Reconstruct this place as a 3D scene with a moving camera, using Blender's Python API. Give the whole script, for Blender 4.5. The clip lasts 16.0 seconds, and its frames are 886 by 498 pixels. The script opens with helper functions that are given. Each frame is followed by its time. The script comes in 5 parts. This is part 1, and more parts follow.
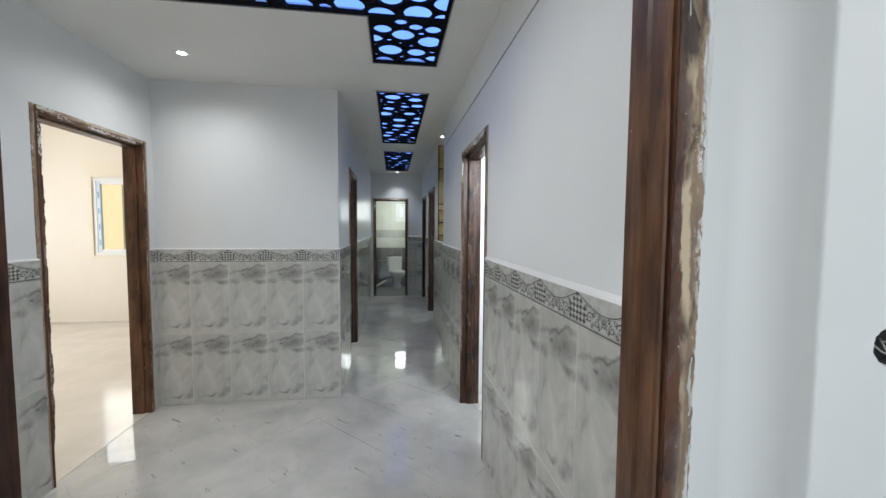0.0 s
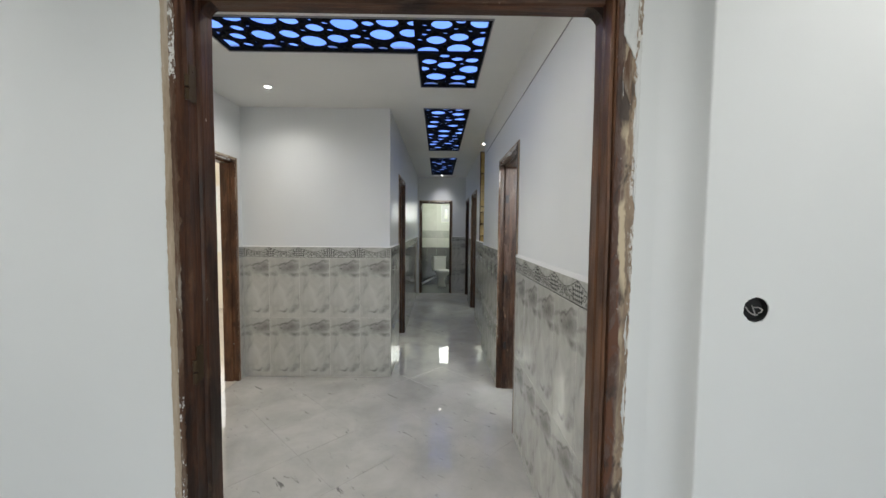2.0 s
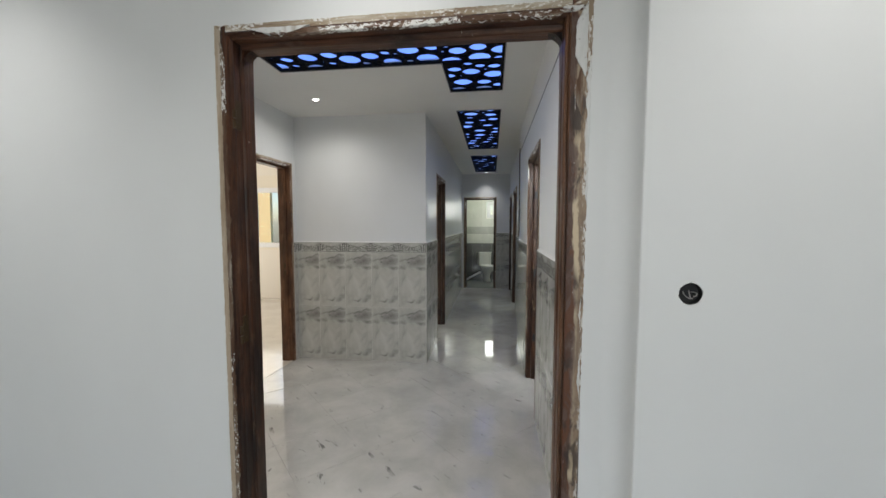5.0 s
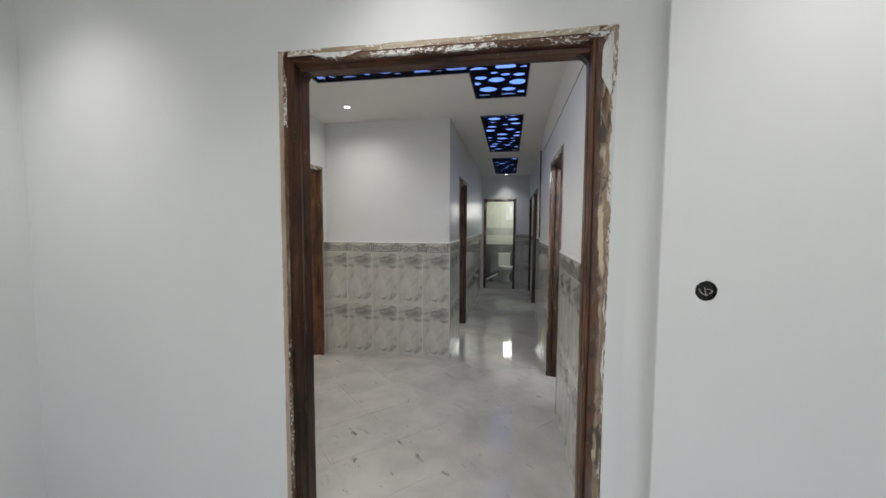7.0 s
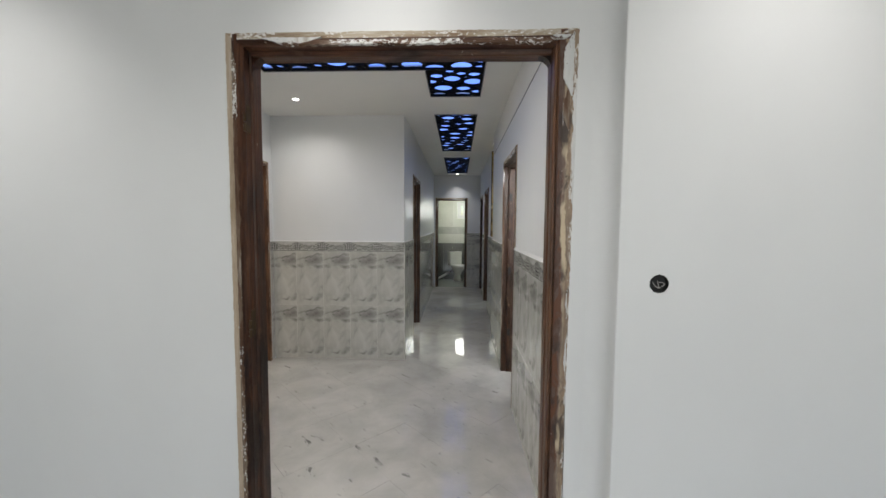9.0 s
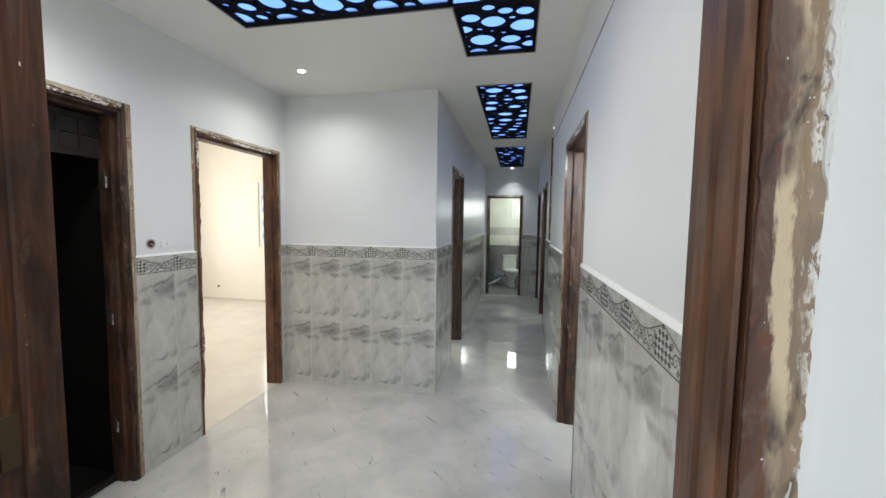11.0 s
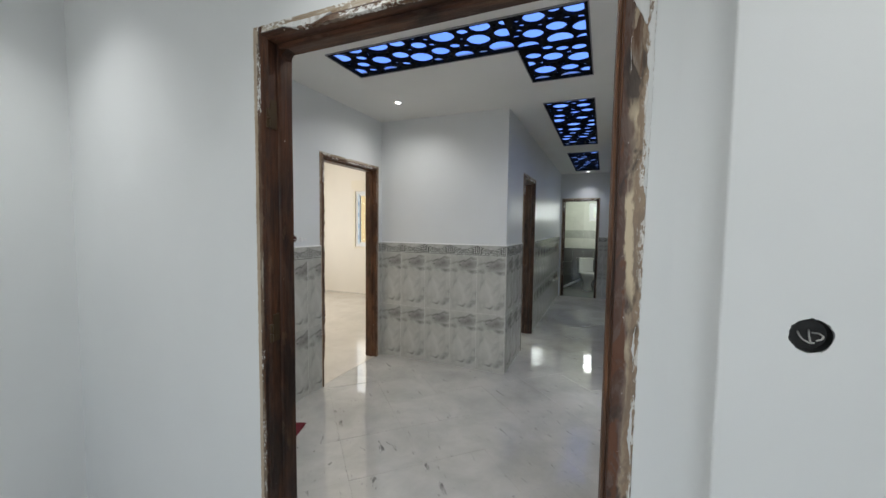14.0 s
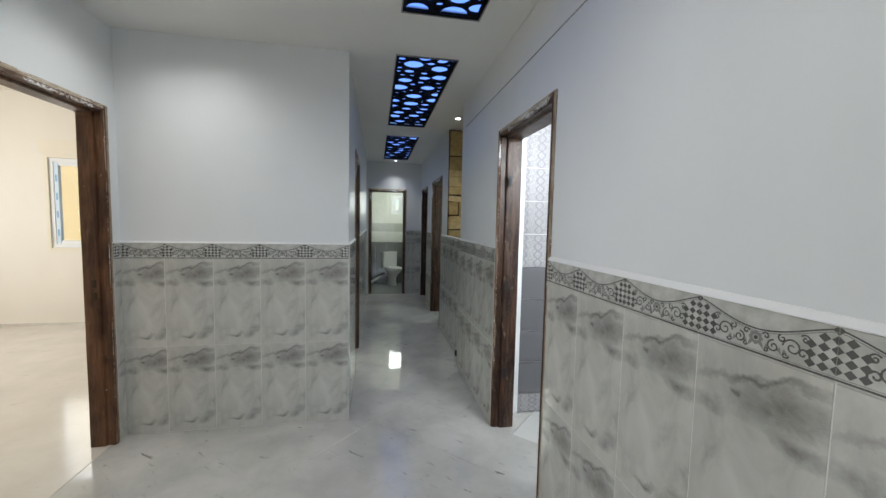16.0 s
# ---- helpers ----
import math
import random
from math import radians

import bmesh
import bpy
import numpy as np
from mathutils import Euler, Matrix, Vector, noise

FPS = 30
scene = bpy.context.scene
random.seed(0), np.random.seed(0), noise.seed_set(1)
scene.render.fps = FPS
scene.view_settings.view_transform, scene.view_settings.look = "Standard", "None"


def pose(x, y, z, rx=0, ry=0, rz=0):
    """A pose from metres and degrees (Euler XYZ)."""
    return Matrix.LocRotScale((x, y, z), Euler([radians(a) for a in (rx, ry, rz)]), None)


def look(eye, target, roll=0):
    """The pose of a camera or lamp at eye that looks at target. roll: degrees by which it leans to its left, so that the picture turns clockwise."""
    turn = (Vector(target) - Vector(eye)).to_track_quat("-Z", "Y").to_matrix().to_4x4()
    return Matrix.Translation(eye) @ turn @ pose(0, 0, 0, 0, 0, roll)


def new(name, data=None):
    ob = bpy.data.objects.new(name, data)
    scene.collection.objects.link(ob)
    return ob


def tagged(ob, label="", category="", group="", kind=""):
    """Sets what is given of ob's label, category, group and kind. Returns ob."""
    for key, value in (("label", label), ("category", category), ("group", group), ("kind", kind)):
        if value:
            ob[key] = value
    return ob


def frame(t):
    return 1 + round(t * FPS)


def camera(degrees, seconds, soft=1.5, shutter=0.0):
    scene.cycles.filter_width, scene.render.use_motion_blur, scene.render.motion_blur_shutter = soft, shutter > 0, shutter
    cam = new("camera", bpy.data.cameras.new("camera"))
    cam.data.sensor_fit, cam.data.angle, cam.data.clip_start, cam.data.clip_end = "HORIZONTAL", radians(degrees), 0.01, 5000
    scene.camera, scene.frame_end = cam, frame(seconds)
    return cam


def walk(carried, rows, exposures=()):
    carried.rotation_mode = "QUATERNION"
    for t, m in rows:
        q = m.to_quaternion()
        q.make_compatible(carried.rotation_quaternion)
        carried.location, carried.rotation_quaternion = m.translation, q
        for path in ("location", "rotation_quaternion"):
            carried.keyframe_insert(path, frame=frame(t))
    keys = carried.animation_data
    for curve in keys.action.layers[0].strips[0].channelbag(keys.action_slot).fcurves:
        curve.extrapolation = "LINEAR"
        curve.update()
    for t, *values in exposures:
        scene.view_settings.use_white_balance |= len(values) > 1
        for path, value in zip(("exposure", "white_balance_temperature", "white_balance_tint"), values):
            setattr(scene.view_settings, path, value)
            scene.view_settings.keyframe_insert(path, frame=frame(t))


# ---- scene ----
cam = camera(99.7, 16.0)
PATH = [
    (0, (-0.019, 0.116, 1.503), (0.247, 2.095, 1.39), 0.4),
    (0.5, (0.001, 0.071, 1.502), (0.128, 2.064, 1.388), 0.6),
    (1, (-0.002, -0.007, 1.517), (0.055, 1.989, 1.404), 0.6),
    (1.5, (-0.021, -0.164, 1.508), (0.013, 1.833, 1.394), 0.7),
    (2, (-0.007, -0.269, 1.511), (0.019, 1.728, 1.399), 0.5),
    (2.5, (0.015, -0.323, 1.522), (0.035, 1.673, 1.397), 0.4),
    (3, (0.077, -0.352, 1.531), (0.068, 1.644, 1.396), 0.3),
    (3.5, (0.171, -0.418, 1.535), (0.082, 1.575, 1.399), 0.3),
    (4, (0.214, -0.453, 1.527), (0.061, 1.537, 1.393), 0.2),
    (6.5, (0.193, -0.494, 1.503), (-0.153, 1.471, 1.37), 0.2),
    (7, (0.164, -0.618, 1.516), (-0.184, 1.347, 1.387), 0.3),
    (7.5, (0.12, -0.797, 1.506), (-0.137, 1.182, 1.377), 0.4),
    (8, (0.104, -0.825, 1.509), (-0.002, 1.168, 1.377), 0.3),
    (8.2, (0.104, -0.808, 1.508), (0.036, 1.186, 1.377), 0.3),
    (10.5, (0.146, 0.065, 1.523), (-0.108, 2.044, 1.384), 0.7),
    (11, (0.211, 0.265, 1.535), (-0.177, 2.222, 1.395), 0.8),
    (11.5, (0.227, 0.314, 1.532), (-0.358, 2.222, 1.399), 0.8),
    (12, (0.247, 0.268, 1.532), (-0.494, 2.121, 1.403), 0.9),
    (12.5, (0.288, 0.083, 1.53), (-0.513, 1.912, 1.405), 1.0),
    (13, (0.388, -0.131, 1.544), (-0.414, 1.698, 1.423), 0.8),
    (13.5, (0.484, -0.198, 1.528), (-0.317, 1.631, 1.407), 0.7),
    (14, (0.405, -0.236, 1.505), (-0.381, 1.599, 1.383), 0.7),
    (14.5, (0.211, -0.249, 1.492), (-0.44, 1.638, 1.363), 1.1),
    (15, (-0.042, -0.041, 1.483), (-0.302, 1.937, 1.346), 1.1),
    (15.5, (-0.229, 0.285, 1.489), (-0.186, 2.279, 1.348), 1.0),
    (16, (-0.289, 0.666, 1.485), (0.064, 2.63, 1.344), 1.2),
]
walk(cam, [(t, look(eye, target, roll)) for t, eye, target, roll in PATH],
     [(0, 0.50, 6200, 8), (1.5, 0.41, 6520, 8), (3.0, 0.31, 6600, 8), (3.5, 0.26, 6600, 8), (6.5, 0.17, 6630, 10), (7, 0.19, 6650, 10), (8.2, 0.26, 6700, 11), (10.5, 0.40, 6520, 8), (11, 0.75, 6380, 7), (11.5, 0.97, 6480, 6),
      (12.5, 0.72, 6700, 7), (13.5, 0.23, 6400, 8), (14.2, 0.18, 6350, 8), (15, 0.43, 6400, 7), (15.5, 0.48, 6450, 7), (16, 0.34, 6280, 7)])

# ---- light: sky outside, daylight in the windows, added room fills, downlights ----
world = bpy.data.worlds.new("sky")
scene.world = world
world.use_nodes = True
wn = world.node_tree.nodes
sky = wn.new("ShaderNodeTexSky")
sky.sky_type, sky.sun_disc = "NISHITA", False
sky.sun_elevation, sky.sun_rotation = radians(63), radians(200)
world.node_tree.links.new(sky.outputs[0], wn["Background"].inputs[0])
wn["Background"].inputs[1].default_value = 0.15

sun = new("sun", bpy.data.lights.new("sun", "SUN"))
sun.data.energy, sun.data.angle, sun.data.color = 4.0, radians(0.5), (1.0, 0.95, 0.88)
sun.matrix_world = pose(0, 0, 8, 27, 0, -20)


def area_light(name, place, turn, w, h, power, color):
    """An area lamp: daylight of a window's opening, or added fill in a room."""
    lamp = new(name, bpy.data.lights.new(name, "AREA"))
    lamp.data.shape, lamp.data.size, lamp.data.size_y = "RECTANGLE", w, h
    lamp.data.energy, lamp.data.color = power, color
    lamp.matrix_world = pose(*place, *turn)
    return lamp


def spot_light(name, x, y, z, power, color=(1.0, 0.985, 0.97), cone=95):
    lamp = new(name, bpy.data.lights.new(name, "SPOT"))
    lamp.data.energy, lamp.data.color = power, color
    lamp.data.spot_size, lamp.data.spot_blend, lamp.data.shadow_soft_size = radians(cone), 1.0, 0.03
    lamp.matrix_world = pose(x, y, z)
    return lamp


area_light("daylight_bedroom", (-3.9, 6.40, 1.63), (-90, 0, 0), 1.1, 1.1, 7, (1.0, 0.98, 0.94))
# Added fill on a solid wall; this side of the bedroom is never seen.
area_light("fill_bedroom_side", (-6.1, 4.3, 1.6), (90, 0, -90), 2.2, 1.9, 52, (1.0, 0.98, 0.965))
area_light("daylight_toilet", (0.20, 9.66, 1.90), (-90, 0, 0), 0.3, 0.42, 2.2, (0.96, 1.0, 0.94))
# Added fill beside the toilet, out of the corridor's view; no window there.
area_light("fill_toilet_side", (0.73, 9.05, 2.0), (90, 0, 90), 0.8, 0.6, 7.5, (0.96, 1.0, 0.92))
area_light("daylight_bathroom", (1.35, 1.64, 2.15), (90, 0, 0), 0.7, 0.6, 36, (0.95, 0.975, 1.0))
# Unseen fills on windowless walls, added so side rooms spill light into the corridor.
area_light("fill_side_room", (1.7, 5.66, 1.6), (90, 0, 0), 1.0, 1.1, 12, (0.94, 1.0, 0.91))
area_light("fill_left_room", (-1.3, 5.95, 1.6), (-90, 0, 0), 0.9, 1.1, 16, (0.96, 1.0, 0.90))
area_light("daylight_front_room", (0.6, -3.15, 1.55), (90, 0, 0), 2.2, 1.5, 20.5, (0.945, 0.97, 1.0))


# ---- materials ----
def material(name, color, rough=0.5, metal=0.0, coat=0.0, ior=1.45):
    m = bpy.data.materials.new(name)
    m.use_nodes = True
    b = m.node_tree.nodes["Principled BSDF"]
    b.inputs["Base Color"].default_value = (*color, 1)
    b.inputs["Roughness"].default_value = rough
    b.inputs["Metallic"].default_value = metal
    b.inputs["Coat Weight"].default_value = coat
    b.inputs["IOR"].default_value = ior
    return m, m.node_tree.nodes, m.node_tree.links, b


def coords(nodes, links, kind="Object", scale=(1, 1, 1), turn=(0, 0, 0)):
    tc = nodes.new("ShaderNodeTexCoord")
    mp = nodes.new("ShaderNodeMapping")
    mp.inputs["Scale"].default_value = scale
    mp.inputs["Rotation"].default_value = [radians(a) for a in turn]
    links.new(tc.outputs[kind], mp.inputs[0])
    return mp.outputs[0]


def world_coords(nodes, links, scale=(1, 1, 1), turn=(0, 0, 0)):
    ge = nodes.new("ShaderNodeNewGeometry")
    mp = nodes.new("ShaderNodeMapping")
    mp.inputs["Scale"].default_value = scale
    mp.inputs["Rotation"].default_value = [radians(a) for a in turn]
    links.new(ge.outputs["Position"], mp.inputs[0])
    return mp.outputs[0]


def noise_tex(nodes, links, vec, scale, detail=4.0, rough=0.55, distort=0.0):
    n = nodes.new("ShaderNodeTexNoise")
    n.inputs["Scale"].default_value, n.inputs["Detail"].default_value = scale, detail
    n.inputs["Roughness"].default_value, n.inputs["Distortion"].default_value = rough, distort
    if vec is not None:
        links.new(vec, n.inputs["Vector"])
    return n.outputs["Fac"]


def ramp(nodes, links, fac, stops):
    r = nodes.new("ShaderNodeValToRGB")
    while len(r.color_ramp.elements) < len(stops):
        r.color_ramp.elements.new(0.5)
    for e, (p, c) in zip(r.color_ramp.elements, stops):
        e.position, e.color = p, (*c, 1) if len(c) == 3 else c
    links.new(fac, r.inputs[0])
    return r.outputs[0]


def mix(nodes, links, fac, a, b, blend="MIX"):
    x = nodes.new("ShaderNodeMix")
    x.data_type, x.blend_type = "RGBA", blend
    for sock, v in ((x.inputs["Factor"], fac), (x.inputs["A"], a), (x.inputs["B"], b)):
        if isinstance(v, (int, float)):
            sock.default_value = v
        elif isinstance(v, tuple):
            sock.default_value = (*v, 1)
        else:
            links.new(v, sock)
    return x.outputs["Result"]


def calc(nodes, links, op, a, b=None, clamp=False):
    x = nodes.new("ShaderNodeMath")
    x.operation, x.use_clamp = op, clamp
    for i, v in enumerate((a, b)):
        if v is None:
            continue
        if isinstance(v, (int, float)):
            x.inputs[i].default_value = v
        else:
            links.new(v, x.inputs[i])
    return x.outputs[0]


def bump(nodes, links, bsdf, height, strength=0.2, dist=0.002):
    b = nodes.new("ShaderNodeBump")
    b.inputs["Strength"].default_value, b.inputs["Distance"].default_value = strength, dist
    links.new(height, b.inputs["Height"])
    links.new(b.outputs[0], bsdf.inputs["Normal"])


def paint_material(name, color, rough, spread=0.03, streaks=0.0):
    """Rolled wall paint with faint roller texture, uneven sheen and slow change of tone."""
    m, n, l, b = material(name, color, rough)
    big = noise_tex(n, l, world_coords(n, l, (1, 1, 0.6)), 1.3, 3)
    tone = ramp(n, l, big, [(0.3, tuple(c * (1 - spread) for c in color)), (0.7, tuple(min(1, c * (1 + spread)) for c in color))])
    l.new(tone, b.inputs["Base Color"])
    fine = noise_tex(n, l, world_coords(n, l), 260, 3)
    wave = noise_tex(n, l, world_coords(n, l, (1, 1, 1)), 5, 2)
    both = calc(n, l, "ADD", calc(n, l, "MULTIPLY", fine, 0.35), calc(n, l, "MULTIPLY", wave, 3.0))
    if streaks:
        both = calc(n, l, "ADD", both, calc(n, l, "MULTIPLY", noise_tex(n, l, world_coords(n, l, (9, 9, 0.7)), 2.0, 3), 6.0 * streaks))
    bump(n, l, b, both, 0.12, 0.002)
    rr = calc(n, l, "ADD", calc(n, l, "MULTIPLY", big, 0.12), rough - 0.06)
    l.new(rr, b.inputs["Roughness"])
    return m


def marble_wall_material():
    """Printed ceramic wall tile: the same print on each tile, grey smears on a pale ground."""
    m, n, l, b = material("printed_marble_tile", (0.6, 0.6, 0.58), 0.10, ior=1.5)
    v = coords(n, l, "Object")
    warp = n.new("ShaderNodeTexNoise")
    warp.inputs["Scale"].default_value, warp.inputs["Detail"].default_value, warp.inputs["Roughness"].default_value = 9.0, 6.0, 0.62
    l.new(v, warp.inputs["Vector"])
    off = n.new("ShaderNodeVectorMath")
    off.operation = "MULTIPLY_ADD"
    off.inputs[1].default_value = (0.13, 0, 0.12)
    l.new(warp.outputs["Color"], off.inputs[0])
    l.new(v, off.inputs[2])
    pt = off.outputs[0]
    cloud = noise_tex(n, l, coords(n, l, "Object", (5, 5, 3), (0, 35, 0)), 1.6, 5, 0.6, 0.8)
    base = ramp(n, l, cloud, [(0.3, (0.43, 0.425, 0.395)), (0.5, (0.525, 0.52, 0.485)), (0.72, (0.60, 0.595, 0.56))])
    total = None
    # smears: centre, lean in degrees, half length, half width, depth
    for cx, cz, lean, a, w, k in ((0.17, 0.540, 11, 0.21, 0.020, 0.80), (0.21, 0.500, 6, 0.19, 0.062, 0.70), (0.11, 0.495, -10, 0.035, 0.015, 1.0), (0.25, 0.440, -14, 0.12, 0.036, 0.62),
                                  (0.245, 0.090, 40, 0.085, 0.040, 0.55), (0.14, 0.075, 5, 0.080, 0.022, 0.60), (0.21, 0.265, 48, 0.12, 0.040, 0.26), (0.29, 0.20, 75, 0.09, 0.026, 0.30),
                                  (0.06, 0.31, 70, 0.14, 0.024, 0.26), (0.04, 0.44, 10, 0.08, 0.024, 0.40)):
        mp = n.new("ShaderNodeMapping")
        mp.vector_type = "TEXTURE"
        mp.inputs["Location"].default_value = (cx + 0.065, 0, cz + 0.06)
        mp.inputs["Rotation"].default_value = (0, radians(-lean), 0)
        mp.inputs["Scale"].default_value = (a, 1000, w)
        l.new(pt, mp.inputs[0])
        ln = n.new("ShaderNodeVectorMath")
        ln.operation = "LENGTH"
        l.new(mp.outputs[0], ln.inputs[0])
        f = calc(n, l, "MULTIPLY", calc(n, l, "SUBTRACT", 1.0, ln.outputs["Value"], True), k)
        total = f if total is None else calc(n, l, "MAXIMUM", total, f)
    grain = noise_tex(n, l, coords(n, l, "Object", (1, 1, 1.7), (0, 28, 0)), 20, 6, 0.68, 0.9)
    smear = calc(n, l, "MULTIPLY", total, calc(n, l, "ADD", calc(n, l, "MULTIPLY", grain, 1.7), 0.35))
    fac = ramp(n, l, smear, [(0.05, (0, 0, 0)), (0.40, (0.38, 0.38, 0.38)), (0.90, (0.85, 0.85, 0.85))])
    col = mix(n, l, fac, base, (0.15, 0.145, 0.135))
    oi = n.new("ShaderNodeObjectInfo")
    tone = ramp(n, l, oi.outputs["Random"], [(0.0, (0.95, 0.95, 0.95)), (1.0, (1.0, 1.0, 1.0))])
    l.new(mix(n, l, 1.0, col, tone, "MULTIPLY"), b.inputs["Base Color"])
    wav = noise_tex(n, l, world_coords(n, l), 7, 2)
    bump(n, l, b, wav, 0.06, 0.01)
    return m


def marble_floor_material(name, low, high, vein, rough=0.05):
    m, n, l, b = material(name, high, rough, ior=1.78)
    oi = n.new("ShaderNodeObjectInfo")
    sh = n.new("ShaderNodeVectorMath")
    sh.operation = "MULTIPLY_ADD"
    sh.inputs[1].default_value = (31.0, 17.0, 9.0)
    l.new(oi.outputs["Random"], sh.inputs[0])
    l.new(coords(n, l, "Object"), sh.inputs[2])
    p = sh.outputs[0]
    cloud = noise_tex(n, l, world_coords(n, l), 2.6, 5, 0.6, 0.3)
    base = ramp(n, l, cloud, [(0.3, low), (0.62, high)])
    tone = ramp(n, l, oi.outputs["Random"], [(0.0, (0.97, 0.97, 0.97)), (1.0, (1.0, 1.0, 1.0))])
    base = mix(n, l, 1.0, base, tone, "MULTIPLY")
    mp = n.new("ShaderNodeMapping")
    mp.inputs["Scale"].default_value, mp.inputs["Rotation"].default_value = (3.0, 11.0, 3.0), (0, 0, radians(20))
    l.new(p, mp.inputs[0])
    streak = noise_tex(n, l, mp.outputs[0], 2.4, 5, 0.6, 0.5)
    v = ramp(n, l, streak, [(0.62, (0, 0, 0)), (0.69, (1, 1, 1))])
    patch = ramp(n, l, noise_tex(n, l, p, 5.0, 2), [(0.44, (0, 0, 0)), (0.62, (1, 1, 1))])
    col = mix(n, l, calc(n, l, "MULTIPLY", calc(n, l, "MULTIPLY", v, patch), 0.85), base, vein)
    l.new(col, b.inputs["Base Color"])
    smear = noise_tex(n, l, world_coords(n, l, (1, 1, 1)), 2.2, 4)
    l.new(calc(n, l, "ADD", calc(n, l, "MULTIPLY", smear, 0.06), rough - 0.03), b.inputs["Roughness"])
    bump(n, l, b, calc(n, l, "ADD", noise_tex(n, l, world_coords(n, l), 3.0, 2), calc(n, l, "MULTIPLY", noise_tex(n, l, world_coords(n, l), 11.0, 2), 0.25)), 0.045, 0.01)
    return m


def wood_material(name, dark, mid, light, scuffs=0.25, rough=0.37, lying=False):
    """Old varnished wood, grain along z, with knots, rubbed and paint-spattered places."""
    m, n, l, b = material(name, mid, rough, ior=1.38)
    along = (lambda a, k: (k, a, a)) if lying else (lambda a, k: (a, a, k))
    v = coords(n, l, "Object", along(18, 1.1))
    grain = noise_tex(n, l, v, 3.0, 7, 0.62, 1.3)
    col = ramp(n, l, grain, [(0.25, dark), (0.5, mid), (0.78, light)])
    blot = noise_tex(n, l, coords(n, l, "Object", along(5, 1.6)), 2.2, 4)
    col = mix(n, l, ramp(n, l, blot, [(0.40, (0, 0, 0)), (0.58, (1, 1, 1))]), col, tuple(c * 0.9 for c in dark))
    pale = noise_tex(n, l, coords(n, l, "Object", along(14, 1.2)), 1.7, 5, 0.65, 0.6)
    col = mix(n, l, calc(n, l, "MULTIPLY", ramp(n, l, pale, [(0.50, (0, 0, 0)), (0.66, (1, 1, 1))]), 0.10 + scuffs * 0.6), col, tuple(min(1, c * 1.5 + 0.02) for c in light))
    dull = noise_tex(n, l, coords(n, l, "Object", along(18, 5)), 1.6, 5, 0.65, 0.7)
    col = mix(n, l, calc(n, l, "MULTIPLY", ramp(n, l, dull, [(0.50, (0, 0, 0)), (0.56, (1, 1, 1))]), scuffs * 1.2), col, (0.075, 0.045, 0.031))
    rub = noise_tex(n, l, coords(n, l, "Object", along(9, 3)), 3.1, 5, 0.7)
    rubm = ramp(n, l, rub, [(0.62, (0, 0, 0)), (0.70, (1, 1, 1))])
    col = mix(n, l, calc(n, l, "MULTIPLY", rubm, scuffs), col, (0.40, 0.27, 0.17))
    vor = n.new("ShaderNodeTexVoronoi")
    vor.inputs["Scale"].default_value = 1.0
    l.new(coords(n, l, "Object", along(7, 3.4)), vor.inputs["Vector"])
    knot = ramp(n, l, calc(n, l, "ADD", vor.outputs["Distance"], calc(n, l, "MULTIPLY", grain, 0.12)), [(0.10, (1, 1, 1)), (0.20, (0, 0, 0))])
    col = mix(n, l, calc(n, l, "MULTIPLY", knot, 0.75), col, tuple(c * 0.55 for c in dark))
    dust = noise_tex(n, l, coords(n, l, "Object", along(11, 2.2)), 2.4, 5, 0.7, 0.9)
    col = mix(n, l, calc(n, l, "MULTIPLY", ramp(n, l, dust, [(0.55, (0, 0, 0)), (0.60, (1, 1, 1))]), scuffs), col, (0.14, 0.10, 0.082))
    spat = noise_tex(n, l, coords(n, l, "Object", (1, 1, 0.6)), 75, 2)
    col = mix(n, l, ramp(n, l, spat, [(0.76, (0, 0, 0)), (0.775, (1, 1, 1))]), col, (0.62, 0.58, 0.52))
    l.new(col, b.inputs["Base Color"])
    l.new(calc(n, l, "ADD", calc(n, l, "MULTIPLY", rub, 0.35), rough - 0.14), b.inputs["Roughness"])
    bump(n, l, b, grain, 0.35, 0.003)
    return m


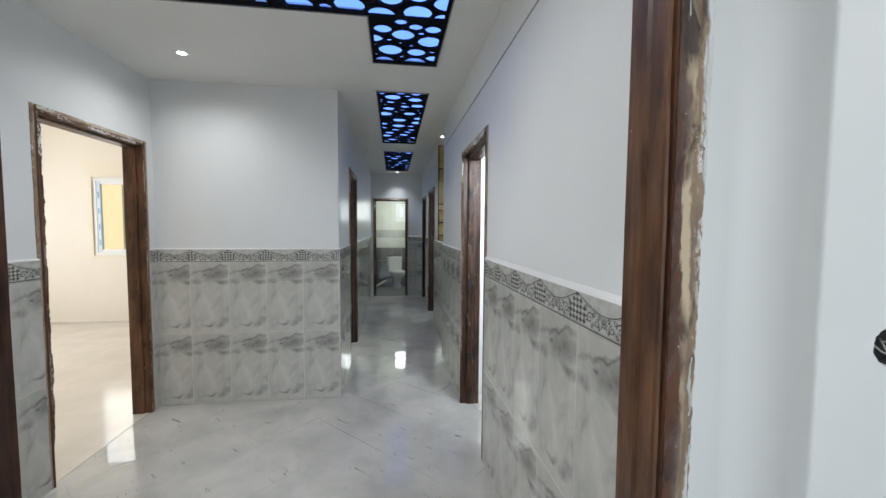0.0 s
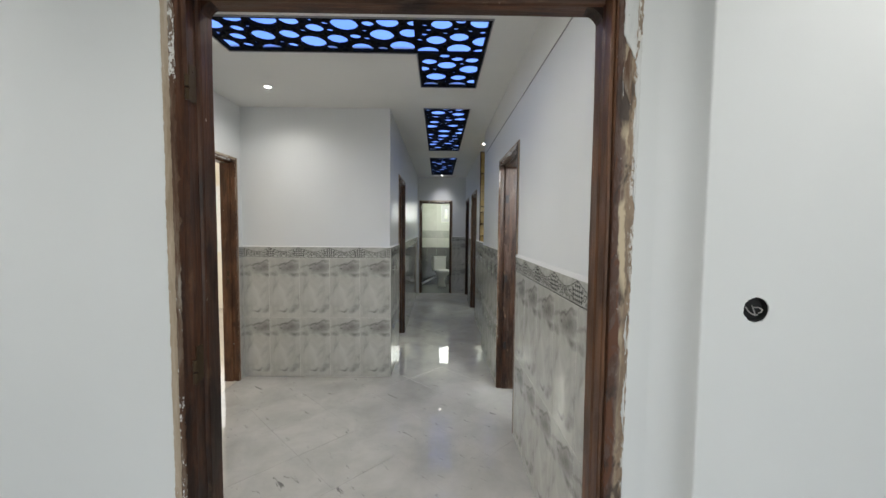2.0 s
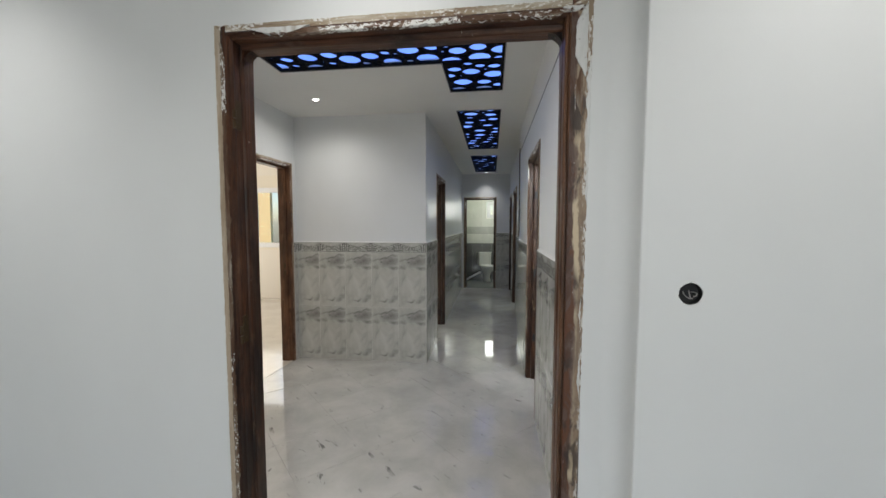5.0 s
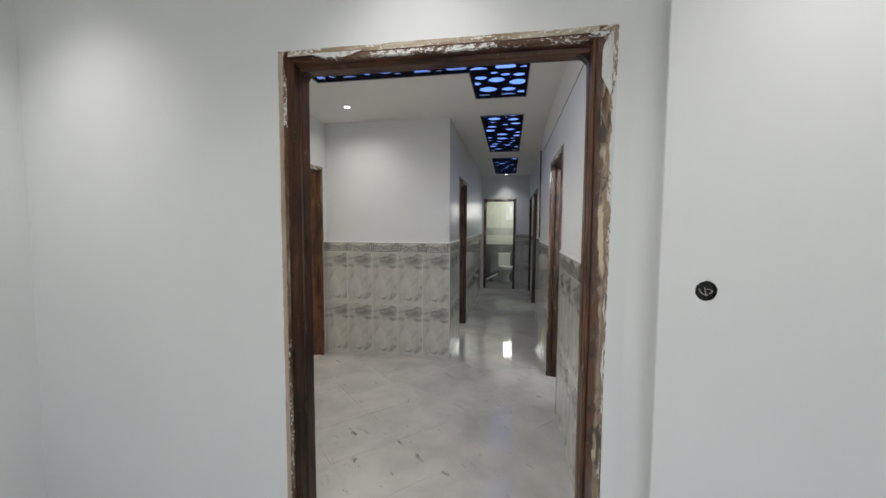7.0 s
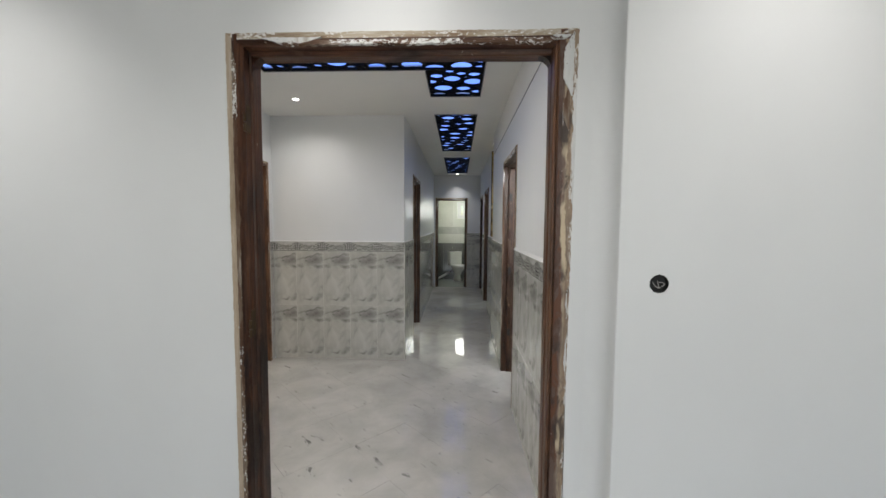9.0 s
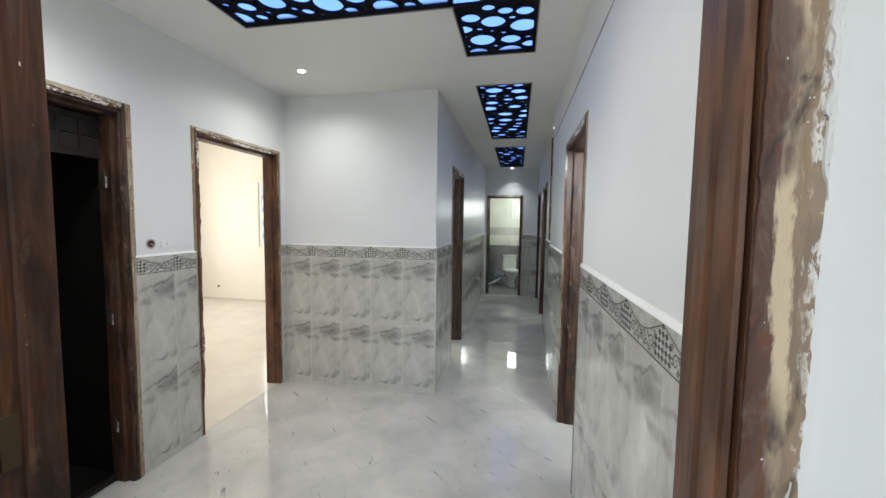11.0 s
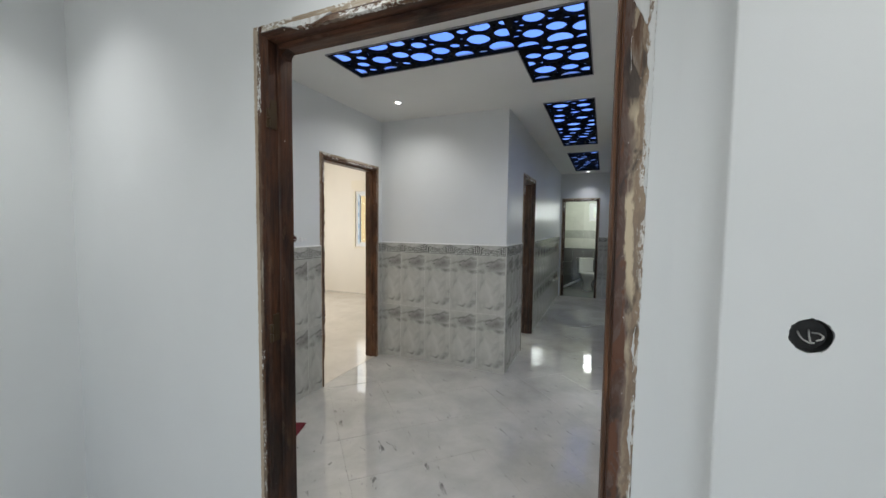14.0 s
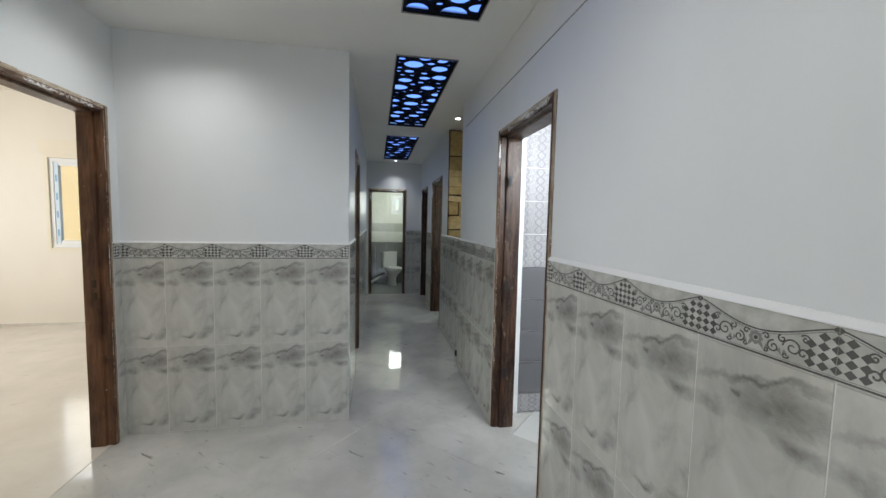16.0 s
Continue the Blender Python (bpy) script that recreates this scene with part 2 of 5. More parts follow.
def filler_material(name, tones, speck, amount, lying=False, bare=None, along=0.14):
    """Patched edge of a door frame: filler, old paint and bare wood in flakes."""
    m, n, l, b = material(name, tones[0], 0.75)
    v = coords(n, l, "Object", (along, 1, 1) if lying else (1, 1, along))
    big = noise_tex(n, l, v, 30, 6, 0.7, 0.2)
    col = ramp(n, l, big, [(0.36, tones[0]), (0.47, tones[1]), (0.56, tones[2]), (0.66, tones[3])])
    if bare:
        gap = noise_tex(n, l, coords(n, l, "Object", (1, 1, 0.30)), 42, 5, 0.62, 0.5)
        col = mix(n, l, ramp(n, l, gap, [(0.53, (0, 0, 0)), (0.58, (1, 1, 1))]), col, bare)
        line = noise_tex(n, l, coords(n, l, "Object", (1, 1, 0.03)), 150, 3)
        col = mix(n, l, calc(n, l, "MULTIPLY", ramp(n, l, line, [(0.45, (0, 0, 0)), (0.62, (1, 1, 1))]), 0.35), col, tones[3])
    fl = noise_tex(n, l, coords(n, l, "Object", (0.6, 1, 1) if lying else (1, 1, 0.6)), 120, 4, 0.7)
    where = noise_tex(n, l, coords(n, l, "Object", (0.4, 1, 1) if lying else (1, 1, 0.4)), 11, 2)
    k = calc(n, l, "ADD", calc(n, l, "MULTIPLY", fl, 0.6), calc(n, l, "MULTIPLY", where, 0.5))
    col = mix(n, l, ramp(n, l, k, [(amount, (0, 0, 0)), (amount + 0.02, (1, 1, 1))]), col, speck)
    l.new(col, b.inputs["Base Color"])
    bump(n, l, b, calc(n, l, "ADD", big, fl), 0.7, 0.004)
    return m


M_PAINT = paint_material("white_wall_paint", (0.74, 0.755, 0.765), 0.50)
M_GLOSS = paint_material("glossy_white_wall_paint", (0.70, 0.72, 0.74), 0.30, 0.03, 1.0)
M_ROOM = paint_material("matt_white_wall_paint", (0.76, 0.775, 0.775), 0.48)
M_CEIL = paint_material("matt_ceiling_paint", (0.78, 0.775, 0.755), 0.6)
M_CREAM = paint_material("cream_wall_paint", (0.80, 0.75, 0.665), 0.5)
# Near-black colour puts the room's lack of light into its walls and floor.
M_UNLIT = paint_material("unlit_room_colour", (0.009, 0.0085, 0.008), 0.9)
M_UNLIT.node_tree.nodes["Principled BSDF"].inputs["IOR"].default_value = 1.1
M_TILE = marble_wall_material()
M_FLOOR = marble_floor_material("polished_floor_tile", (0.44, 0.432, 0.405), (0.575, 0.562, 0.53), (0.14, 0.138, 0.13), 0.035)
# Hall tile again; the bedroom's brighter, warmer light is put into this colour.
M_FLOOR_LIT = marble_floor_material("lit_bedroom_floor", (0.62, 0.575, 0.505), (0.70, 0.655, 0.58), (0.50, 0.45, 0.38), 0.14)
M_WOOD = wood_material("stained_door_wood", (0.012, 0.0045, 0.0025), (0.052, 0.0185, 0.0075), (0.125, 0.047, 0.019), 0.10)
M_WOOD_RED = wood_material("red_brown_door_wood", (0.060, 0.025, 0.012), (0.14, 0.062, 0.030), (0.21, 0.105, 0.055), 0.14)
M_WOOD_DARK = wood_material("dark_stained_door_wood", (0.018, 0.009, 0.006), (0.050, 0.022, 0.012), (0.12, 0.055, 0.028), 0.35)
M_SCRAPE = filler_material("scraped_old_paint", ((0.07, 0.032, 0.018), (0.12, 0.065, 0.038), (0.20, 0.15, 0.11), (0.33, 0.29, 0.25)), (0.72, 0.72, 0.70), 0.625)
M_TAN = filler_material("tan_filler", ((0.22, 0.155, 0.105), (0.29, 0.215, 0.15), (0.35, 0.275, 0.195), (0.44, 0.37, 0.28)), (0.70, 0.68, 0.62), 0.64, bare=(0.21, 0.125, 0.075))
M_TAN_PALE = filler_material("smooth_pale_filler", ((0.34, 0.26, 0.18), (0.42, 0.335, 0.245), (0.48, 0.395, 0.30), (0.53, 0.46, 0.38)), (0.72, 0.70, 0.66), 0.67)
M_FLAKE = filler_material("flaked_white_paint", ((0.60, 0.61, 0.60), (0.66, 0.67, 0.66), (0.70, 0.70, 0.69), (0.45, 0.42, 0.38)), (0.10, 0.06, 0.04), 0.645)
M_WOOD_LYING = wood_material("stained_head_wood", (0.026, 0.010, 0.006), (0.072, 0.027, 0.013), (0.17, 0.070, 0.033), lying=True)
M_FILL_LYING = filler_material("patched_filler_head", ((0.24, 0.17, 0.11), (0.36, 0.29, 0.21), (0.48, 0.42, 0.33), (0.60, 0.56, 0.48)), (0.75, 0.74, 0.71), 0.60, True)
M_SCRAPE_LYING = filler_material("scraped_paint_head", ((0.07, 0.032, 0.018), (0.12, 0.065, 0.038), (0.22, 0.17, 0.13), (0.36, 0.33, 0.29)), (0.74, 0.74, 0.72), 0.572, True)
M_GROUT = material("grey_grout", (0.54, 0.54, 0.52), 0.4)[0]
M_JOINT = material("pale_joint", (0.66, 0.66, 0.63), 0.7)[0]
M_BLACK = material("black_painted_board", (0.006, 0.006, 0.007), 0.85, ior=1.2)[0]
M_EDGE = material("grey_board_edge", (0.24, 0.24, 0.25), 0.5)[0]
M_PVC = material("white_pvc", (0.80, 0.80, 0.80), 0.3)[0]
M_CERAMIC = material("white_sanitary_ceramic", (0.82, 0.82, 0.79), 0.08)[0]
M_CHROME = material("worn_steel", (0.45, 0.44, 0.42), 0.35, 1.0)[0]
M_BRASS = material("tarnished_brass", (0.065, 0.043, 0.023), 0.45, 0.6)[0]
M_CABLE = material("white_cable", (0.42, 0.41, 0.40), 0.4)[0]
M_HOLE = material("dark_socket_box", (0.015, 0.015, 0.016), 0.6)[0]
M_INK = material("dark_border_print", (0.10, 0.10, 0.095), 0.2)[0]
M_INK_SOFT = material("grey_border_print", (0.25, 0.25, 0.235), 0.2)[0]


def glow_material(name, color, power):
    m, n, l, b = material(name, color, 0.5)
    b.inputs["Emission Color"].default_value = (*color, 1)
    b.inputs["Emission Strength"].default_value = power
    return m, n, l, b


M_BLUE, bn, bl, bb = glow_material("blue_backlight", (0.36, 0.56, 0.95), 0.28)
tone = noise_tex(bn, bl, world_coords(bn, bl), 3.0, 2)
bl.new(ramp(bn, bl, tone, [(0.3, (0.38, 0.57, 0.90)), (0.7, (0.50, 0.70, 0.96))]), bb.inputs["Emission Color"])
M_LED = glow_material("led_disc", (1.0, 0.97, 0.92), 14.0)[0]


# ---- mesh helpers ----
def box(bm, x0, x1, y0, y1, z0, z1, bevel=0.0):
    made = bmesh.ops.create_cube(bm, size=1.0)
    bmesh.ops.transform(bm, matrix=Matrix.Translation(((x0 + x1) / 2, (y0 + y1) / 2, (z0 + z1) / 2)) @ Matrix.Diagonal((x1 - x0, y1 - y0, z1 - z0, 1)), verts=made["verts"])
    if bevel:
        edges = {e for v in made["verts"] for e in v.link_edges}
        bmesh.ops.bevel(bm, geom=list(edges), offset=bevel, segments=2, affect="EDGES", profile=0.7)


def cyl(bm, p, q, r0, r1=None, seg=16):
    p, q = Vector(p), Vector(q)
    m = Matrix.Translation((p + q) / 2) @ (q - p).to_track_quat("Z", "Y").to_matrix().to_4x4()
    bmesh.ops.create_cone(bm, cap_ends=True, segments=seg, radius1=r0, radius2=r0 if r1 is None else r1, depth=(q - p).length, matrix=m)


def sweep(bm, pts, r, seg=6):
    """A tube along points."""
    for a, b in zip(pts, pts[1:]):
        cyl(bm, a, b, r, seg=seg)


def mesh_of(name, bm, mat, smooth=False):
    me = bpy.data.meshes.new(name)
    bm.to_mesh(me)
    bm.free()
    if smooth:
        for p in me.polygons:
            p.use_smooth = True
    me.materials.append(mat)
    return me


def part(name, bm, mat, parent=None, label="", smooth=False):
    ob = new(name, mesh_of(name, bm, mat, smooth))
    ob.parent = parent
    if label:
        ob["label"] = label
    return ob


def empty(name, m, label, category="", kind="", group=""):
    ob = new(name)
    ob.empty_display_size = 0.1
    ob.matrix_world = m
    return tagged(ob, label, category, group, kind)


def slab(name, boxes, mat, label):
    """A piece of the setting made of boxes."""
    bm = bmesh.new()
    for b in boxes:
        box(bm, *b)
    return tagged(part(name, bm, mat), label, kind="structure")


# ---- the plan ----
CEIL = 2.67
NEAR, NEAR_BACK = 0.675, 0.795          # wall with the doorway passed through
STEP_X, STEP_Y = 0.605, 0.582           # the thicker stretch of that wall
LEFT = -1.945                           # hall's left wall
FACE = 3.452                            # wall that faces the doorway
CORR_L, CORR_R, CORR_R2 = -0.485, 0.560, 0.62
NICHE0, NICHE1, LEDGE = 4.40, 5.46, 1.275
END = 8.36
TOP = 2.95

slab("floor", [(-6.2, 3.0, -3.3, 10.0, -0.2, -0.009)], M_GROUT, "grey grout bed under polished floor tiles")
PX0, PX1 = -0.155, 0.290                # ceiling panels: edges of the long strip
CY0, CY1 = NEAR_BACK - 0.06, END + 0.1
slab("ceiling", [(LEFT - 0.12, -1.39, CY0, CY1, CEIL, CEIL + 0.15), (-1.39, PX0, CY0, 1.87, CEIL, CEIL + 0.15), (-1.39, PX0, 2.28, CY1, CEIL, CEIL + 0.15),
                 (PX0, PX1, CY0, 1.87, CEIL, CEIL + 0.15), (PX0, PX1, 2.872, 3.43, CEIL, CEIL + 0.15), (PX0, PX1, 5.40, 5.97, CEIL, CEIL + 0.15),
                 (PX0, PX1, 7.94, CY1, CEIL, CEIL + 0.15), (PX1, 1.2, CY0, CY1, CEIL, CEIL + 0.15)], M_CEIL, "plain white plastered hall ceiling")
slab("ceiling_front_room", [(-2.2, 2.7, -3.3, NEAR_BACK - 0.065, 2.78, 2.93)], M_CEIL, "plain white front room ceiling")
slab("ceiling_bedroom", [(-6.2, LEFT - 0.12, 2.1, 6.7, 3.05, 3.15)], M_CREAM, "cream painted bedroom ceiling")

# wall with the doorway: opening 1.06 wide
OX0, OX1, OZ = -0.707, 0.482, 2.140
SKEW = -2.0                             # the doorway wall runs slightly askew
wall_skewed = slab("wall_doorway", [(-2.75, OX0 - OX1, 0.0, 0.10, 0, TOP), (OX0 - OX1, 0.0, 0.0, 0.10, OZ - 0.01, TOP)], M_ROOM, "white painted wall round the worn doorway")
wall_skewed.matrix_world = Matrix.Translation((OX1, NEAR, 0)) @ Matrix.Rotation(radians(SKEW), 4, "Z")
slab("wall_doorway_side", [(OX1, STEP_X, NEAR, NEAR_BACK, 0, TOP)], M_ROOM, "narrow white wall strip beside the doorway")
slab("wall_doorway_pier", [(STEP_X + 0.02, 2.7, STEP_Y + 0.018, NEAR_BACK, 0, TOP)], M_ROOM, "thicker white wall beside the doorway")
slab("wall_front_left", [(-2.2, -2.04, -3.3, NEAR + 0.18, 0, TOP)], M_ROOM, "white painted front room wall")
slab("wall_front_right", [(2.5, 2.7, -3.3, STEP_Y, 0, TOP)], M_ROOM, "white painted front room wall")
slab("wall_front_back", [(-2.04, -0.6, -3.4, -3.2, 0, TOP), (1.8, 2.5, -3.4, -3.2, 0, TOP), (-0.6, 1.8, -3.4, -3.2, 0, 0.75), (-0.6, 1.8, -3.4, -3.2, 2.35, TOP)], M_ROOM, "white wall with a wide window opening")

# hall
D1 = (1.09, 2.02, 2.165)                # doors of the left wall: start, end, height
D2 = (2.432, 3.368, 2.155)
LW = LEFT - 0.12
slab("wall_hall_left", [(LW, LEFT, NEAR_BACK, D1[0], 0, TOP), (LW, LEFT, D1[0], D1[1], D1[2], TOP), (LW, LEFT, D1[1], D2[0], 0, TOP),
                        (LW, LEFT, D2[0], D2[1], D2[2], TOP), (LW, LEFT, D2[1], FACE, 0, TOP)], M_PAINT, "white satin painted hall wall with two doorways")
LD = (4.24, 5.08, 2.145)
slab("wall_facing", [(LW, CORR_L, FACE, FACE + 0.14, 0, TOP)], M_PAINT, "white satin wall above a marble tile dado")
slab("wall_corridor_left", [(CORR_L - 0.14, CORR_L, FACE + 0.14, LD[0], 0, TOP), (CORR_L - 0.14, CORR_L, LD[0], LD[1], LD[2], TOP),
                            (CORR_L - 0.14, CORR_L, LD[1], END, 0, TOP)], M_GLOSS, "glossy white corridor wall")
slab("trim", [(CORR_R - 0.007, CORR_R, NEAR_BACK, NICHE0 - 0.15, 2.414, CEIL - 0.001)], M_CEIL, "white plaster cove strip under the ceiling")
# Grey strip draws the joint under the cove together with its shadow line.
slab("trim_gap", [(CORR_R - 0.005, CORR_R, NEAR_BACK, NICHE0 - 0.15, 2.4105, 2.414)], material("grey_shadow_gap", (0.36, 0.36, 0.36), 0.8)[0], "thin grey strip for the joint and shadow under the cove")
RD = (2.385, 3.235, 2.13)
slab("wall_hall_right", [(CORR_R, CORR_R + 0.14, NEAR_BACK, RD[0], 0, TOP), (CORR_R, CORR_R + 0.14, RD[0], RD[1], RD[2], TOP),
                         (CORR_R, CORR_R + 0.14, RD[1], NICHE0, 0, TOP)], M_PAINT, "white satin hall wall above a marble tile dado")
R2 = (5.86, 6.82, 2.14)
R3 = (7.38, 8.22, 2.13)
W2 = CORR_R2 + 0.14
slab("wall_corridor_right", [(CORR_R2, CORR_R2 + 0.42, NICHE0, NICHE1, 0, LEDGE), (CORR_R2, W2, NICHE1, R2[0], 0, TOP), (CORR_R2, W2, R2[0], R2[1], R2[2], TOP),
                             (CORR_R2, W2, R2[1], R3[0], 0, TOP), (CORR_R2, W2, R3[0], R3[1], R3[2], TOP), (CORR_R2, W2, R3[1], END, 0, TOP)], M_GLOSS, "glossy white corridor wall with a stone niche")
slab("wall_niche", [(W2, CORR_R2 + 0.42, NICHE1, NICHE1 + 0.1, 0, TOP), (CORR_R2 + 0.42, CORR_R2 + 0.52, NICHE0 - 0.1, NICHE1 + 0.1, 0, TOP),
                    (CORR_R + 0.14, CORR_R2 + 0.42, NICHE0 - 0.1, NICHE0, 0, TOP)], M_PAINT, "plaster shell behind the stone niche")
BD = (-0.44, 0.312, 2.135)
slab("wall_end", [(CORR_L - 0.14, BD[0], END, END + 0.12, 0, TOP), (BD[1], W2, END, END + 0.12, 0, TOP), (BD[0], BD[1], END, END + 0.12, BD[2], TOP)], M_PAINT, "white corridor end wall")

# rooms behind the doors
slab("wall_bedroom", [(-6.2, -4.52, 6.45, 6.65, 0, 3.06), (-4.52, -3.30, 6.45, 6.65, 0, 1.045), (-4.52, -3.30, 6.45, 6.65, 2.225, 3.06), (-3.30, LW, 6.45, 6.65, 0, 3.06),
                      (-6.4, -6.2, 0.5, 6.65, 0, 3.06), (-6.2, LW, 2.1, 2.22, 0, 3.06), (LW, LW + 0.12, FACE + 0.14, 6.45, 0, 3.06)], M_CREAM, "warm cream painted bedroom walls")
slab("baseboard", [(-6.2, LW, 6.438, 6.45, 0.003, 0.030)], M_FLOOR_LIT, "low pale tile skirting along the bedroom wall")
slab("wall_left_room", [(LEFT, LEFT + 0.05, 3.6, 6.1, 0, TOP), (LEFT + 0.05, CORR_L - 0.14, 6.0, 6.1, 0, TOP), (LEFT, CORR_L - 0.14, 3.6, 6.1, TOP - 0.15, TOP)], M_CREAM, "cream painted side room walls")
slab("wall_side_room", [(2.6, 2.7, 5.62, 8.36, 0, TOP), (W2, 2.6, 5.56, 5.62, 0, TOP), (W2, 2.6, 7.05, 7.15, 0, TOP), (W2, 2.7, 8.30, 8.36, 0, TOP), (W2, 2.7, 5.56, 8.36, TOP - 0.15, TOP)], M_PAINT, "white side room walls")
slab("wall_bathroom", [(CORR_R + 0.14, 2.2, 3.375, 3.47, 0, TOP), (2.2, 2.3, 1.5, 3.47, 0, TOP), (CORR_R + 0.14, 2.2, 1.5, 1.6, 0, TOP), (CORR_R + 0.14, 2.3, 1.5, 3.47, TOP - 0.15, TOP)], M_PAINT, "bathroom walls behind grey tiles")
slab("wall_toilet", [(-0.75, -0.05 + 0.11, 9.70, 9.85, 0, TOP), (0.06, 0.34, 9.70, 9.85, 0, 1.66), (0.06, 0.34, 9.70, 9.85, 2.12, TOP), (0.34, 0.9, 9.70, 9.85, 0, TOP),
                     (-0.75, -0.55, END + 0.12, 9.70, 0, TOP), (0.75, 0.9, END + 0.12, 9.70, 0, TOP), (-0.75, 0.9, END + 0.12, 9.85, TOP - 0.15, TOP)], material("pale_toilet_wall", (0.70, 0.71, 0.65), 0.25)[0], "pale tiled toilet walls")


# ---- door frames ----

def jamb_face_material(width):
    """Face of a worn jamb: tan filler by the wall, smeared cream, then dusty stain, in uneven streaks."""
    m, n, l, b = material("patched_jamb_face", (0.2, 0.14, 0.1), 0.6)
    tc = n.new("ShaderNodeTexCoord")
    sep = n.new("ShaderNodeSeparateXYZ")
    l.new(tc.outputs["Object"], sep.inputs[0])
    u = calc(n, l, "SUBTRACT", width, sep.outputs["X"])
    broad = noise_tex(n, l, coords(n, l, "Object", (1, 1, 0.15)), 24, 6, 0.7, 0.3)
    fine = noise_tex(n, l, coords(n, l, "Object", (1, 1, 0.3)), 95, 5, 0.65)
    v = calc(n, l, "ADD", calc(n, l, "MULTIPLY", u, 15.0), calc(n, l, "MULTIPLY", calc(n, l, "SUBTRACT", broad, 0.5), 0.75))
    v = calc(n, l, "ADD", v, calc(n, l, "MULTIPLY", calc(n, l, "SUBTRACT", fine, 0.5), 0.32))
    col = ramp(n, l, v, [(0.0, (0.30, 0.225, 0.155)), (0.22, (0.26, 0.185, 0.125)), (0.33, (0.33, 0.26, 0.185)), (0.42, (0.17, 0.115, 0.088)), (0.54, (0.085, 0.046, 0.033)), (0.74, (0.075, 0.030, 0.017)), (0.92, (0.045, 0.020, 0.013))])
    dusty = noise_tex(n, l, coords(n, l, "Object", (1, 1, 0.32)), 26, 6, 0.72, 0.6)
    col = mix(n, l, calc(n, l, "MULTIPLY", ramp(n, l, dusty, [(0.50, (0, 0, 0)), (0.56, (1, 1, 1))]), 0.45), col, (0.15, 0.115, 0.095))
    burn = noise_tex(n, l, coords(n, l, "Object", (1, 1, 0.5)), 15, 4, 0.6, 0.4)
    col = mix(n, l, calc(n, l, "MULTIPLY", ramp(n, l, burn, [(0.56, (0, 0, 0)), (0.64, (1, 1, 1))]), 0.75), col, (0.022, 0.016, 0.014))
    red = noise_tex(n, l, coords(n, l, "Object", (1, 1, 0.4)), 19, 4, 0.6, 0.8)
    inner = ramp(n, l, v, [(0.42, (0, 0, 0)), (0.50, (1, 1, 1))])
    col = mix(n, l, calc(n, l, "MULTIPLY", calc(n, l, "MULTIPLY", ramp(n, l, red, [(0.56, (0, 0, 0)), (0.60, (1, 1, 1))]), inner), 0.8), col, (0.115, 0.040, 0.016))
    band = ramp(n, l, v, [(0.22, (0, 0, 0)), (0.28, (1, 1, 1)), (0.44, (1, 1, 1)), (0.50, (0, 0, 0))])
    where = ramp(n, l, noise_tex(n, l, coords(n, l, "Object", (1, 1, 0.45)), 8, 3), [(0.53, (0, 0, 0)), (0.60, (1, 1, 1))])
    col = mix(n, l, calc(n, l, "MULTIPLY", calc(n, l, "MULTIPLY", band, where), 0.9), col, (0.58, 0.48, 0.33))
    edge = ramp(n, l, v, [(0.04, (1, 1, 1)), (0.13, (0, 0, 0))])
    flake = ramp(n, l, noise_tex(n, l, coords(n, l, "Object", (1, 1, 0.35)), 70, 5, 0.7), [(0.50, (0, 0, 0)), (0.53, (1, 1, 1))])
    col = mix(n, l, calc(n, l, "MULTIPLY", edge, flake), col, (0.70, 0.69, 0.66))
    dots = ramp(n, l, noise_tex(n, l, coords(n, l, "Object", (1, 1, 0.7)), 130, 2), [(0.735, (0, 0, 0)), (0.755, (1, 1, 1))])
    col = mix(n, l, dots, col, (0.62, 0.60, 0.56))
    l.new(col, b.inputs["Base Color"])
    l.new(calc(n, l, "ADD", calc(n, l, "MULTIPLY", dusty, 0.5), 0.22), b.inputs["Roughness"])
    bump(n, l, b, calc(n, l, "ADD", broad, fine), 0.5, 0.003)
    return m


